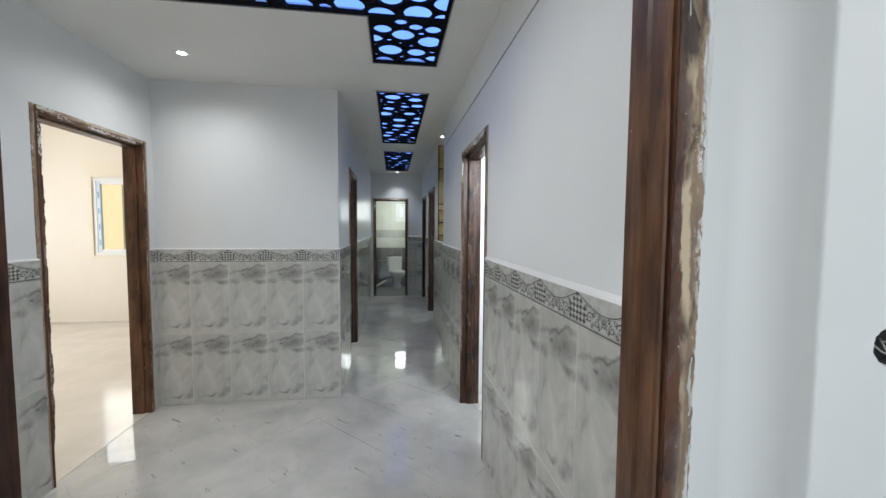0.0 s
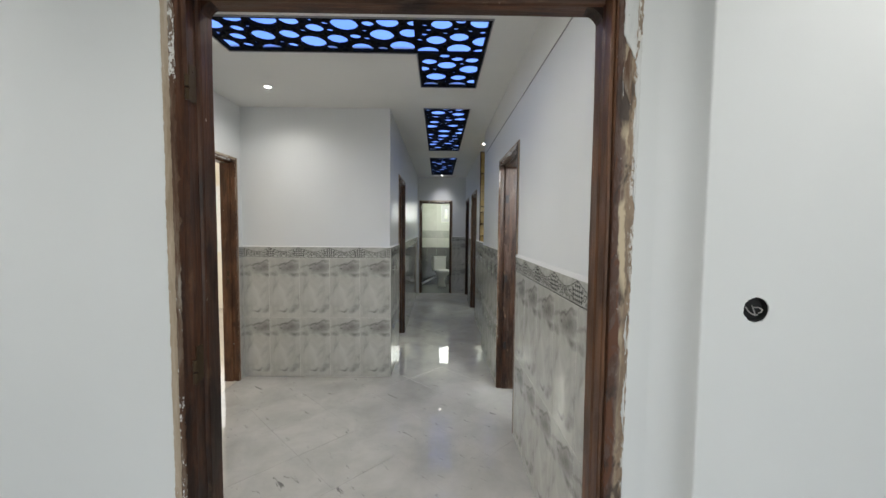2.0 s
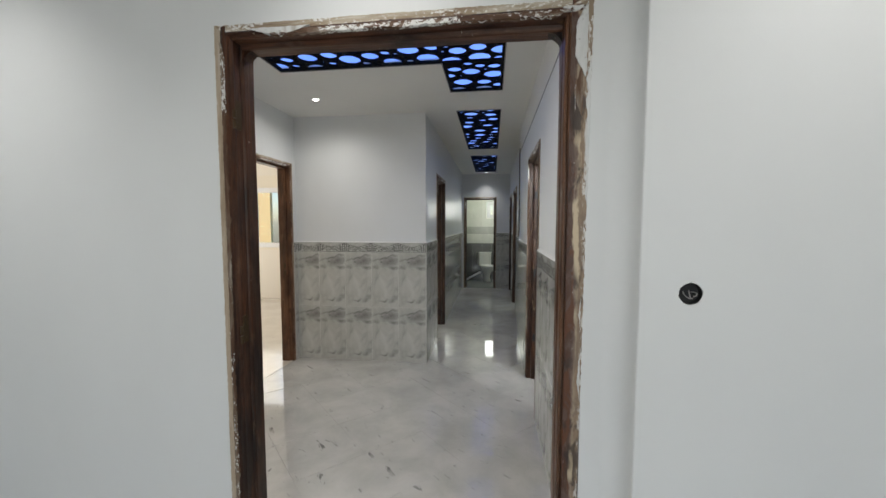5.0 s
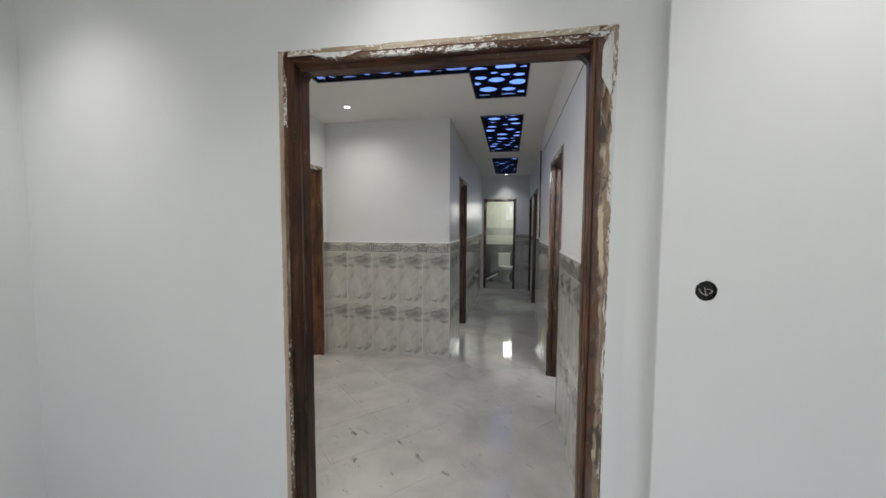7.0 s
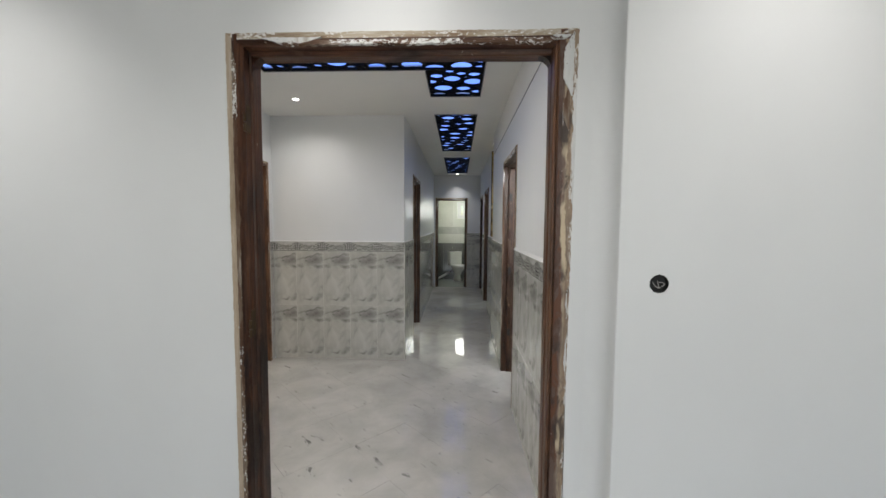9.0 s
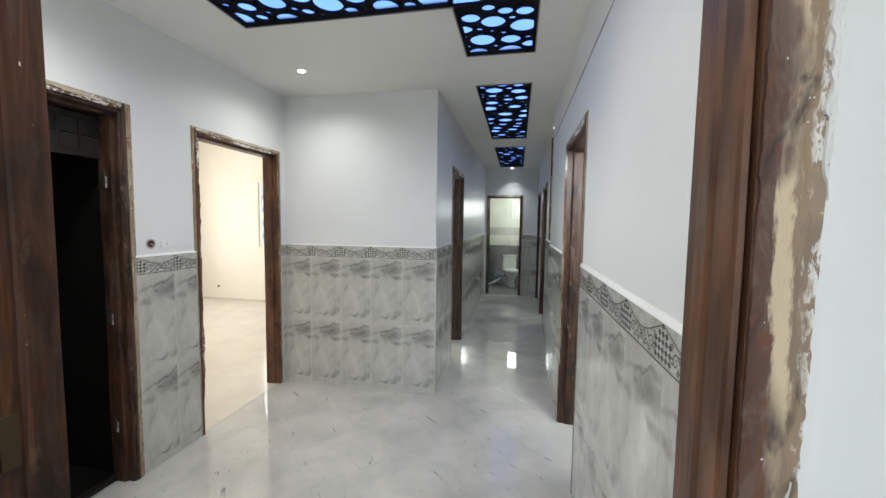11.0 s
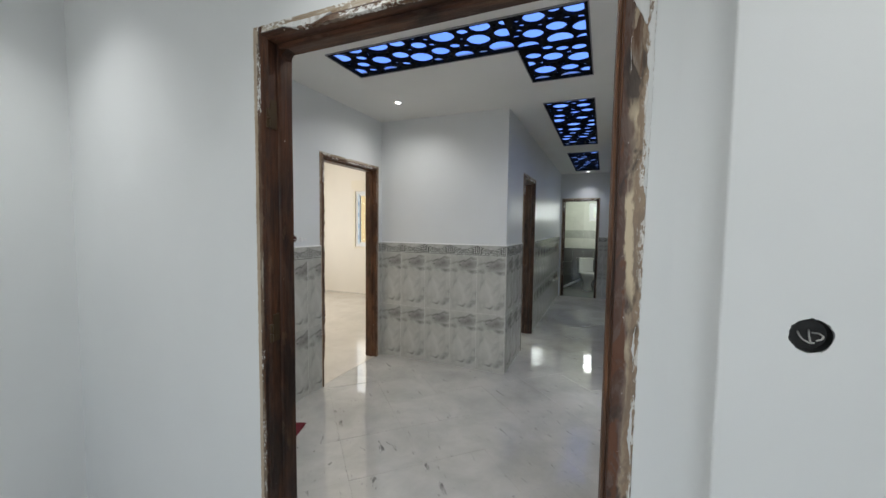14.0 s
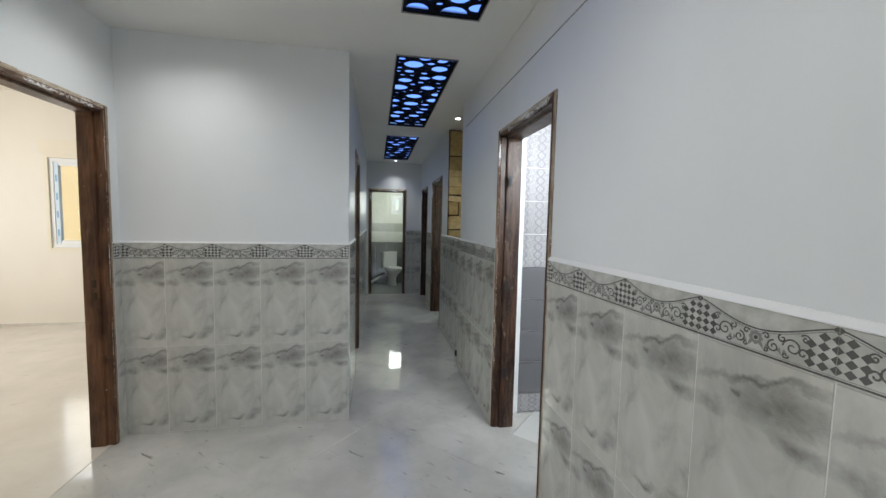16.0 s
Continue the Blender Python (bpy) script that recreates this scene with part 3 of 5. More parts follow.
def door_frame(name, place, turn, width, height, depth, label, wood=M_WOOD, face=0.068, hinges=()):
    """A lining in a wall opening: x across, y into the wall, z up; outer size width x height."""
    base = empty(name, Matrix.Translation(place) @ Matrix.Rotation(radians(turn), 4, "Z"), label, "door frame", "structure")
    slim = name == "door_1"
    left = 0.055 if slim else face
    rise = 0.022 if slim else 0.0       # the head climbs a little towards the first jamb
    right = 0.065 if slim else face

    def profile_run(bm, a, b, inward, face=face, stop=0.014, flat=False):
        """Jamb or head from a to b: a lining board, a raised moulding and a stop."""
        ax = (b - a).normalized()
        dep = Vector((0, 1, 0))
        # cross-section: distance from the outer edge inward, depth
        k0 = min(1.0, face / 0.064)
        sec = [(0.016 * k0, -0.004), (0.034 * k0, -0.010), (0.040 * k0, -0.010), (0.046 * k0, -0.004), (face - 0.008, -0.004), (face - 0.002, 0.003), (face - 0.002, 0.040), (face + stop - 0.002, 0.043),
               (face + stop, 0.050), (face + stop, depth + 0.008), (0.0, depth + 0.008), (0.0, 0.004), (0.016 * k0, 0.004)]
        if flat:
            sec = [(0.004, -0.003), (face - 0.013, -0.004), (face - 0.0115, 0.004), (face - 0.009, 0.004), (face - 0.0075, -0.002), (face - 0.002, -0.001), (face, 0.004), (face, 0.040), (face + stop - 0.002, 0.043),
                   (face + stop, 0.050), (face + stop, depth + 0.008), (0.0, depth + 0.008), (0.0, 0.004)]
        steps = max(3, int((b - a).length / 0.12))
        rings = []
        for i in range(steps + 1):
            p = a.lerp(b, i / steps)
            ring = []
            for u, d in sec:
                k = (p - a).dot(ax)
                w = noise.noise(Vector((u * 30, d * 30 + 7 * len(name), k * 3.0))) * 0.0022
                q = p + inward * (u + w) + dep * (d + w * 0.5)
                ring.append(bm.verts.new(q))
            rings.append(ring)
        for r0, r1 in zip(rings, rings[1:]):
            for j in range(len(sec)):
                bm.faces.new((r0[j], r0[(j + 1) % len(sec)], r1[(j + 1) % len(sec)], r1[j]))
        bm.faces.new(rings[0][::-1])
        bm.faces.new(rings[-1])
        bmesh.ops.recalc_face_normals(bm, faces=bm.faces)

    x, z = Vector((1, 0, 0)), Vector((0, 0, 1))
    for a, b, inward in ((Vector((0, 0, 0)), Vector((0, 0, height + rise)), x), (Vector((width, 0, 0)), Vector((width, 0, height)), -x)):
        bm = bmesh.new()
        if slim and a.x == 0:
            profile_run(bm, a, b, inward, left, 0.006)
        elif slim:
            profile_run(bm, a, b, inward, right, 0.003, True)
        else:
            profile_run(bm, a, b, inward)
        # Right jamb takes a paler wood: its brighter, lit side put into the colour.
        part("jamb", bm, M_WOOD_RED if slim and a.x > 0 else wood, base)
    bm = bmesh.new()
    profile_run(bm, Vector((face - 0.02, 0.001, height + rise)), Vector((width - face + 0.02, 0.001, height)), -z)
    head = part("head", bm, M_WOOD_LYING if wood == M_WOOD else wood, base)
    # rounded corner pieces under the head
    for side in (0, 1):
        bm = bmesh.new()
        c = (left + (0.004 if slim else 0.012)) if side == 0 else width - right - (0.001 if slim else 0.012)
        s = 1 if side == 0 else -1
        t = height - face - 0.012 + (rise if side == 0 else 0)
        size = 0.044 if slim else 0.030
        arc = [(c, t)] + [(c + s * size * (1 - math.sin(radians(g))), t - size * (1 - math.cos(radians(g)))) for g in range(0, 91, 15)]
        lo = [bm.verts.new((px, 0.052, pz)) for px, pz in arc]
        hi = [bm.verts.new((px, depth + 0.004, pz)) for px, pz in arc]
        for j in range(len(arc)):
            k = (j + 1) % len(arc)
            bm.faces.new((lo[j], lo[k], hi[k], hi[j]))
        bm.faces.new(lo), bm.faces.new(hi)
        bmesh.ops.recalc_face_normals(bm, faces=bm.faces)
        part("corner_piece", bm, wood, base)
    # patched edge on the wall side, with a ragged outline
    def ragged(a, b, inward, w0, w1, out, mat, label, seed, wob=1.0, lean=0.0):
        bm = bmesh.new()
        ax = (b - a).normalized()
        steps = int((b - a).length / 0.008)
        rows = []
        for i in range(steps + 1):
            p = a + ax * ((b - a).length * i / steps)
            n0 = noise.noise(Vector((i * 0.04, seed, 0.3))) * 0.0012 + noise.noise(Vector((i * 0.85, seed, 5.3))) * 0.0024
            n1 = noise.noise(Vector((i * 0.08, seed, 9.1))) * 0.010 * wob + noise.noise(Vector((i * 0.5, seed, 3.3))) * 0.005
            k = min(1.0, i / 7.0, (steps - i) / 7.0) if (b - a).length < 1.9 else 1.0
            n1 = (n1 + noise.noise(Vector((i * 1.9, seed, 6.7))) * 0.004) * (0.3 + 0.7 * min(1.0, wob * 1.5))
            u0 = -w0 + n0 - lean * (p.z / height - 0.65)
            u1 = u0 + max(0.002, (w1 + n1 - u0) * (0.15 + 0.85 * k))
            rows.append([bm.verts.new(p + inward * u + Vector((0, d, 0))) for u, d in ((u0, 0.0), (u0 + 0.001, -out), (u1 - 0.002, -out - 0.001), (u1, 0.0))])
        for r0, r1 in zip(rows, rows[1:]):
            for j in range(3):
                bm.faces.new((r0[j], r0[j + 1], r1[j + 1], r1[j]))
        bmesh.ops.recalc_face_normals(bm, faces=bm.faces)
        part("patched_edge", bm, mat, base, label)

    e = height + 0.004
    ragged(Vector((0, 0, 0)), Vector((0, 0, e + rise)), x, 0.006, 0.018 if slim else 0.026, 0.0055, M_TAN_PALE if slim else M_TAN, "tan filler and scraped wood", 1.5 + len(name), 0.15 if slim else 0.4)
    if slim:
        ragged(Vector((width, 0, 0)), Vector((width, 0, e)), -x, 0.003, 0.051, 0.0058, jamb_face_material(width), "streaked filler, flaked paint and worn stain", 4.5, 0.05, 0.020)
    else:
        ragged(Vector((width, 0, 0)), Vector((width, 0, e)), -x, 0.006, 0.030, 0.0062, M_TAN, "cream filler and flaked paint", 4.5 + len(name), 0.5)
    ragged(Vector((-0.004, 0, height + rise)), Vector((width + 0.004, 0, height)), -z, 0.006, 0.024, 0.006, M_FILL_LYING, "cream filler with paint flakes", 8.5 + len(name))
    ragged(Vector((0, 0, 0.25)), Vector((0, 0, height - 0.03)), x, -0.017 if slim else -0.024, 0.034 if slim else 0.042, 0.0115, M_SCRAPE, "scraped old white paint", 12.5 + len(name), 0.3 if slim else 1.0)
    ragged(Vector((0.17 if slim else 0.05, 0, height + rise * 0.85)), Vector((width - 0.05, 0, height)), -z, -0.022, 0.040, 0.0115, M_SCRAPE_LYING, "scraped old white paint", 14.5 + len(name), 0.4)
    if slim:
        top = height - 0.005
        # from, to, wall side, inner side, thickness, material, label, seed, unevenness
        for z0, z1, w0, w1, out, mat, note, seed, wob in (
                (1.93, top, -0.010, 0.040, 0.0085, M_FLAKE, "flaked grey-white paint", 21.5, 0.3),
                (1.82, 1.97, -0.014, 0.038, 0.0072, M_SCRAPE, "scraped old white paint", 23.5, 0.5),
                (1.84, 1.91, -0.034, 0.041, 0.0078, M_FLAKE, "chip of white paint", 24.5, 0.2),
                (1.56, 1.98, 0.003, 0.005, 0.0074, M_FLAKE, "chipped white paint along the wall", 29.5, 0.6),
                (1.19, 1.29, -0.004, 0.014, 0.0072, M_FLAKE, "flaked white paint", 47.5, 0.4),
                (0.98, 1.14, 0.000, 0.012, 0.0072, M_FLAKE, "flaked white paint", 49.5, 0.4)):
            ragged(Vector((width, 0, z0)), Vector((width, 0, z1)), -x, w0, w1, out, mat, note, seed, wob, 0.020 if w0 > -0.012 else 0.0)
        ragged(Vector((width - 0.075, 0, height)), Vector((width - 0.012, 0, height)), -z, -0.014, 0.046, 0.0128, M_FLAKE, "flaked grey-white paint", 25.5, 0.3)
        ragged(Vector((0.13, 0, height + rise * 0.9)), Vector((0.34, 0, height + rise * 0.72)), -z, -0.014, 0.034, 0.0126, M_FLAKE, "flaked white paint", 51.5, 0.5)
    for zc, side in hinges:
        bm = bmesh.new()
        c = left - 0.002 if side == 0 else width - face + 0.002
        s = 1 if side == 0 else -1
        box(bm, min(c, c + s * 0.003), max(c, c + s * 0.003), 0.008, 0.034, zc - 0.048, zc + 0.048, 0.001)
        for k in (-0.034, 0.0):
            cyl(bm, (c + s * 0.004, -0.002, zc + k - 0.014), (c + s * 0.004, -0.002, zc + k + 0.014), 0.006, seg=10)
        for k in (-0.032, 0.032):
            cyl(bm, (c + s * 0.0028, 0.022, zc + k), (c + s * 0.0042, 0.022, zc + k), 0.004, seg=8)
        hinge = part("hinge", bm, M_BRASS, base, "tarnished hinge leaf")
        if name == "door_2":
            hinge.location = (-0.014, 0.080, 0)
            hinge.data.materials[0] = M_CHROME
            hinge["label"] = "grey steel hinge"
    return base


door_frame("door_1", (OX1 - (OX1 - OX0) * math.cos(radians(SKEW)), NEAR + (OX1 - OX0) * math.sin(radians(-SKEW)), 0), SKEW, OX1 - OX0, OZ, 0.090, face=0.040, label="worn stained wooden door frame with patched edges and no leaf", hinges=((0.40, 0), (1.14, 0), (1.88, 0)))
door_frame("door_2", (LEFT, D1[0], 0), 90, D1[1] - D1[0], D1[2], 0.12, "dark worn wooden door frame before an unlit room", M_WOOD_DARK, 0.060, hinges=((0.35, 1), (0.98, 1), (1.75, 1)))
door_frame("door_3", (LEFT, D2[0], 0), 90, D2[1] - D2[0], D2[2], 0.12, "worn brown wooden door frame open to a cream room", M_WOOD_RED, 0.040)
door_frame("door_4", (CORR_L, LD[0], 0), 90, LD[1] - LD[0], LD[2], 0.14, "dark brown wooden door frame off the corridor", M_WOOD_DARK, 0.045)
door_frame("door_5", (CORR_R, RD[1], 0), -90, RD[1] - RD[0], RD[2], 0.14, "dark stained wooden bathroom door frame", M_WOOD_DARK, 0.045)
door_frame("door_6", (CORR_R2, R2[1], 0), -90, R2[1] - R2[0], R2[2], 0.14, "dark stained wooden corridor door frame", M_WOOD_DARK, 0.045)
door_frame("door_7", (CORR_R2, R3[1], 0), -90, R3[1] - R3[0], R3[2], 0.14, "dark stained wooden corridor door frame", M_WOOD_DARK, 0.045)
door_frame("door_8", (BD[0], END, 0), 0, BD[1] - BD[0], BD[2], 0.12, "narrow dark wooden toilet door frame", M_WOOD_DARK, 0.045)


# ---- ceiling: backlit perforated panels and downlights ----
def clip(poly, x0, x1, y0, y1):
    for axis, lim, keep in ((0, x0, 1), (0, x1, -1), (1, y0, 1), (1, y1, -1)):
        out = []
        for i, p in enumerate(poly):
            q = poly[(i + 1) % len(poly)]
            a, b = (p[axis] - lim) * keep, (q[axis] - lim) * keep
            if a >= 0:
                out.append(p)
            if a * b < 0:
                f = a / (a - b)
                out.append((p[0] + (q[0] - p[0]) * f, p[1] + (q[1] - p[1]) * f))
        poly = out
        if not poly:
            return []
    return poly


def perforated_panel(rects, outline, seed, label, sizes=((0.074, 120), (0.058, 220), (0.040, 900), (0.025, 2500), (0.016, 5000), (0.010, 6000))):
    """A black board cut with round holes over a blue light sheet. rects: x0, x1, y0, y1."""
    base = empty("ceiling_panel", pose(0, 0, CEIL), label, "ceiling light", group="backlit ceiling panels")
    rng = random.Random(seed)
    holes, placed = [], []
    for ri, (x0, x1, y0, y1) in enumerate(rects):
        inner = (x0, x1, y0, y1)
        for r, tries in sizes:
            for _ in range(int(tries * max(0.4, (x1 - x0) * (y1 - y0)))):
                cx, cy = rng.uniform(x0, x1), rng.uniform(y0, y1)
                rr = r * rng.uniform(0.85, 1.1)
                if r < 0.02 and not (x0 + rr < cx < x1 - rr and y0 + rr < cy < y1 - rr):
                    continue
                if any((cx - a) ** 2 + (cy - b) ** 2 < (rr + c + 0.0065) ** 2 for a, b, c in placed):
                    continue
                n = 28 if r > 0.03 else 16 if r > 0.012 else 8
                poly = clip([(cx + rr * math.cos(2 * math.pi * k / n), cy + rr * math.sin(2 * math.pi * k / n)) for k in range(n)], *inner)
                if len(poly) < 4:
                    continue
                area = abs(sum(p[0] * q[1] - q[0] * p[1] for p, q in zip(poly, poly[1:] + poly[:1]))) / 2
                if area < 0.35 * math.pi * rr * rr:
                    continue
                placed.append((cx, cy, rr))
                holes.append(poly)
    cu = bpy.data.curves.new("panel_outline", "CURVE")
    cu.dimensions, cu.fill_mode, cu.extrude = "2D", "BOTH", 0.009
    for poly in [outline] + holes:
        sp = cu.splines.new("POLY")
        sp.points.add(len(poly) - 1)
        for p, q in zip(sp.points, poly):
            p.co = (q[0], q[1], 0, 1)
        sp.use_cyclic_u = True
    tmp = bpy.data.objects.new("panel_outline", cu)
    scene.collection.objects.link(tmp)
    me = bpy.data.meshes.new_from_object(tmp.evaluated_get(bpy.context.evaluated_depsgraph_get()))
    bpy.data.objects.remove(tmp)
    me.materials.clear()
    me.materials.append(M_BLACK)
    board = new("perforated_board", me)
    board.parent = base
    board.location = (0, 0, 0.005)
    board["label"] = "black board cut with round holes"
    bm = bmesh.new()
    vs = [bm.verts.new((x, y, 0.034)) for x, y in outline]
    f = bm.faces.new(vs)
    if f.normal.z > 0:
        f.normal_flip()
    bmesh.ops.solidify(bm, geom=[f], thickness=0.003)
    part("light_sheet", bm, M_BLUE, base, "blue glowing light sheet")
    bm = bmesh.new()
    n = len(outline)
    for i in range(n):
        a, b = Vector((*outline[i], 0)), Vector((*outline[(i + 1) % n], 0))
        d = (b - a).normalized()
        o = Vector((d.y, -d.x, 0))
        vv = [a - o * 0.001 + d * 0.001, b - o * 0.001 - d * 0.001, b + o * 0.006 + d * 0.006, a + o * 0.006 - d * 0.006]
        lo = [bm.verts.new(v + Vector((0, 0, -0.0075))) for v in vv]
        hi = [bm.verts.new(v + Vector((0, 0, -0.0005))) for v in vv]
        for j in range(4):
            k = (j + 1) % 4
            bm.faces.new((lo[j], lo[k], hi[k], hi[j]))
        bm.faces.new(lo)
    bmesh.ops.recalc_face_normals(bm, faces=bm.faces)
    part("edge_trim", bm, M_EDGE, base, "thin grey metal edge")
    return base


B = 0.020
perforated_panel([(-1.39 + B, PX0 - 0.004, 1.87 + B, 2.28 - B), (PX0 + 0.004, PX1 - B, 1.87 + B, 2.28), (PX0 + B, PX1 - B, 2.284, 2.872 - B)],
                 [(-1.39, 1.87), (PX1, 1.87), (PX1, 2.872), (PX0, 2.872), (PX0, 2.28), (-1.39, 2.28)], 3, "black L-shaped ceiling panel with blue-lit round holes")
for k, (a, b) in enumerate(((3.43, 5.40), (5.97, 7.94))):
    perforated_panel([(PX0 + B, PX1 - B, a + B, b - B)], [(PX0, a), (PX1, a), (PX1, b), (PX0, b)], 11 + k, "long black ceiling panel with blue-lit round holes", ((0.074, 70), (0.052, 220), (0.034, 1600), (0.024, 3000), (0.015, 5000)))


def downlight(x, y, z, power, cone=100, color=(1.0, 0.985, 0.97)):
    base = empty("downlight", pose(x, y, z), "small round white recessed downlight, lit", "downlight", group="ceiling downlights")
    bm = bmesh.new()
    n = 28
    for r0, z0, r1, z1 in ((0.044, 0.0, 0.043, -0.004), (0.043, -0.004, 0.030, -0.005), (0.030, -0.005, 0.024, -0.001)):
        a = [bm.verts.new((r0 * math.cos(2 * math.pi * i / n), r0 * math.sin(2 * math.pi * i / n), z0)) for i in range(n)]
        b = [bm.verts.new((r1 * math.cos(2 * math.pi * i / n), r1 * math.sin(2 * math.pi * i / n), z1)) for i in range(n)]
        for i in range(n):
            bm.faces.new((a[i], a[(i + 1) % n], b[(i + 1) % n], b[i]))
    bmesh.ops.recalc_face_normals(bm, faces=bm.faces)
    part("rim", bm, M_PVC, base, smooth=True)
    bm = bmesh.new()
    cyl(bm, (0, 0, -0.0015), (0, 0, -0.004), 0.024, seg=24)
    part("lens", bm, M_LED, base, "glowing lens")
    spot_light("downlight_beam", x, y, z - 0.012, power, color, cone)
    return base


for x, y in ((-1.43, 2.92), (-1.43, 1.30), (-0.35, 1.30)):
    downlight(x, y, CEIL, 35 if y < 2 else 22, 172 if x > -1 else 158, (1.0, 0.97, 0.925))
downlight(0.075, 8.10, CEIL, 18)
downlight(0.618, 4.92, CEIL, 20)
for x in (-1.60, -0.17, 1.06):
    downlight(x, 0.30 if x < 1 else 0.20, 2.78, 32, 105)
    # Second row, added behind the camera and never seen.
    downlight(x, -1.9, 2.78, 30, 110)


# ---- bedroom window ----
def window(name, x0, x1, z0, z1, y, label, leaves=2):
    base = empty(name, pose(0, y, 0), label, "window", "structure")
    def ring(nm, a0, a1, c0, c1, w, d0, d1):
        bm = bmesh.new()
        box(bm, a0, a1, d0, d1, c0, c0 + w, 0.004)
        box(bm, a0, a1, d0, d1, c1 - w, c1, 0.004)
        box(bm, a0, a0 + w, d0 + 0.001, d1 - 0.001, c0 + w, c1 - w, 0.004)
        box(bm, a1 - w, a1, d0 + 0.001, d1 - 0.001, c0 + w, c1 - w, 0.004)
        return part(nm, bm, M_PVC, base)
    ring("window_frame", x0, x1, z0, z1, 0.045, 0.0, 0.06)
    step = (x1 - x0 - 0.09) / leaves
    for k in range(leaves):
        a = x0 + 0.045 + k * step
        ring("sash", a, a + step, z0 + 0.045, z1 - 0.045, 0.05, 0.012, 0.05)
        bm = bmesh.new()
        box(bm, a + 0.05, a + step - 0.05, 0.028, 0.032, z0 + 0.095, z1 - 0.095)
        pane = part("pane", bm, M_GLASS, base)
        pane.visible_shadow = False
    return base


M_GLASS, gn, gl, gb = material("window_glass", (1, 1, 1), 0.02)
gb.inputs["Transmission Weight"].default_value = 1.0
gb.inputs["IOR"].default_value = 1.1
window("window_1", -4.519, -3.301, 1.046, 2.224, 6.458, "white framed two-leaf bedroom window")
window("window_2", 0.07, 0.33, 1.67, 2.11, 9.74, "small white toilet window", 1)
bm = bmesh.new()
box(bm, -8.5, -5.05, 7.9, 8.0, -1.0, 6.0)
tagged(part("backdrop", bm, paint_material("yellow_facade_paint", (0.85, 0.68, 0.38), 0.8)), "sunlit yellow facade outside the window", kind="structure")

bm = bmesh.new()
box(bm, -5.0, -2.0, 9.0, 9.1, -1.0, 1.25)
tagged(part("garden_wall", bm, paint_material("turquoise_wall_paint", (0.10, 0.42, 0.55), 0.7)), "low turquoise painted wall outside the window", kind="structure")
bm = bmesh.new()
box(bm, -4.468, -4.424, 6.464, 6.4695, 1.10, 2.17)
film = part("protective_film", bm, material("pale_blue_film", (0.62, 0.74, 0.86), 0.4)[0], bpy.data.objects["window_1"], "pale blue protective film on the sash")
film.matrix_world = Matrix.Identity(4)
for k in range(4):
    bm = bmesh.new()
    box(bm, -4.456, -4.436, 6.4625, 6.4638, 1.20 + k * 0.24, 1.29 + k * 0.24)
    o = part("film_mark", bm, material("blue_film_mark", (0.20, 0.38, 0.62), 0.4)[0], bpy.data.objects["window_1"])
    o.matrix_world = Matrix.Identity(4)
bm = bmesh.new()
for b4 in ((-4.56, -4.52, 1.0, 2.27), (-3.30, -3.26, 1.0, 2.27), (-4.52, -3.30, 2.225, 2.27), (-4.52, -3.30, 1.0, 1.045)):
    box(bm, b4[0], b4[1], 6.438, 6.45, b4[2], b4[3], 0.003)
box(bm, -4.62, -3.20, 6.443, 6.45, 2.274, 2.46, 0.002)
o = part("plaster_surround", bm, paint_material("pale_cream_plaster", (0.80, 0.74, 0.62), 0.6), bpy.data.objects["window_1"], "paler patched plaster round the window")
o.matrix_world = Matrix.Identity(4)

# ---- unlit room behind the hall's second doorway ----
slab("wall_dark_room", [(-3.8, LW, 0.6, 0.7, 0, TOP), (-3.9, -3.8, 0.6, 2.1, 0, TOP), (-3.8, LW, 2.0, 2.095, 0, TOP), (-3.9, LW, 0.6, 2.1, TOP - 0.1, TOP), (-3.8, LW - 0.03, 0.7, 2.0, -0.008, 0.003)], M_UNLIT, "walls and floor of an unlit room, darkness put into their colour")
M_IRON = material("blackened_wood", (0.007, 0.005, 0.004), 0.6)[0]
transom = empty("transom_light", pose(LEFT - 0.112, D1[0] + 0.072, 1.86), "dark transom with small square panes over the doorway", "transom")
DWID = D1[1] - D1[0] - 0.144
bm = bmesh.new()
box(bm, -0.03, 0.0, 0.0, DWID, 0.0, 0.035, 0.003)
box(bm, -0.03, 0.0, 0.0, DWID, 0.195, 0.225, 0.003)
part("rail", bm, M_IRON, transom)
M_SMOKE = material("smoked_glass", (0.012, 0.010, 0.008), 0.6)[0]
for k in range(8):
    y0 = k * DWID / 8
    bm = bmesh.new()
    box(bm, -0.025, -0.004, y0, y0 + 0.012, 0.035, 0.195, 0.002)
    part("muntin", bm, M_IRON, transom)
    for h in range(2):
        bm = bmesh.new()
        box(bm, -0.018, -0.012, y0 + 0.012, y0 + DWID / 8, 0.037 + h * 0.08, 0.112 + h * 0.08)
        part("pane", bm, M_SMOKE, transom, "small smoked pane")
slab("threshold", [(LW - 0.02, LW + 0.015, D1[0] + 0.07, D1[1] - 0.07, 0.0035, 0.03)], M_IRON, "dark worn door threshold")

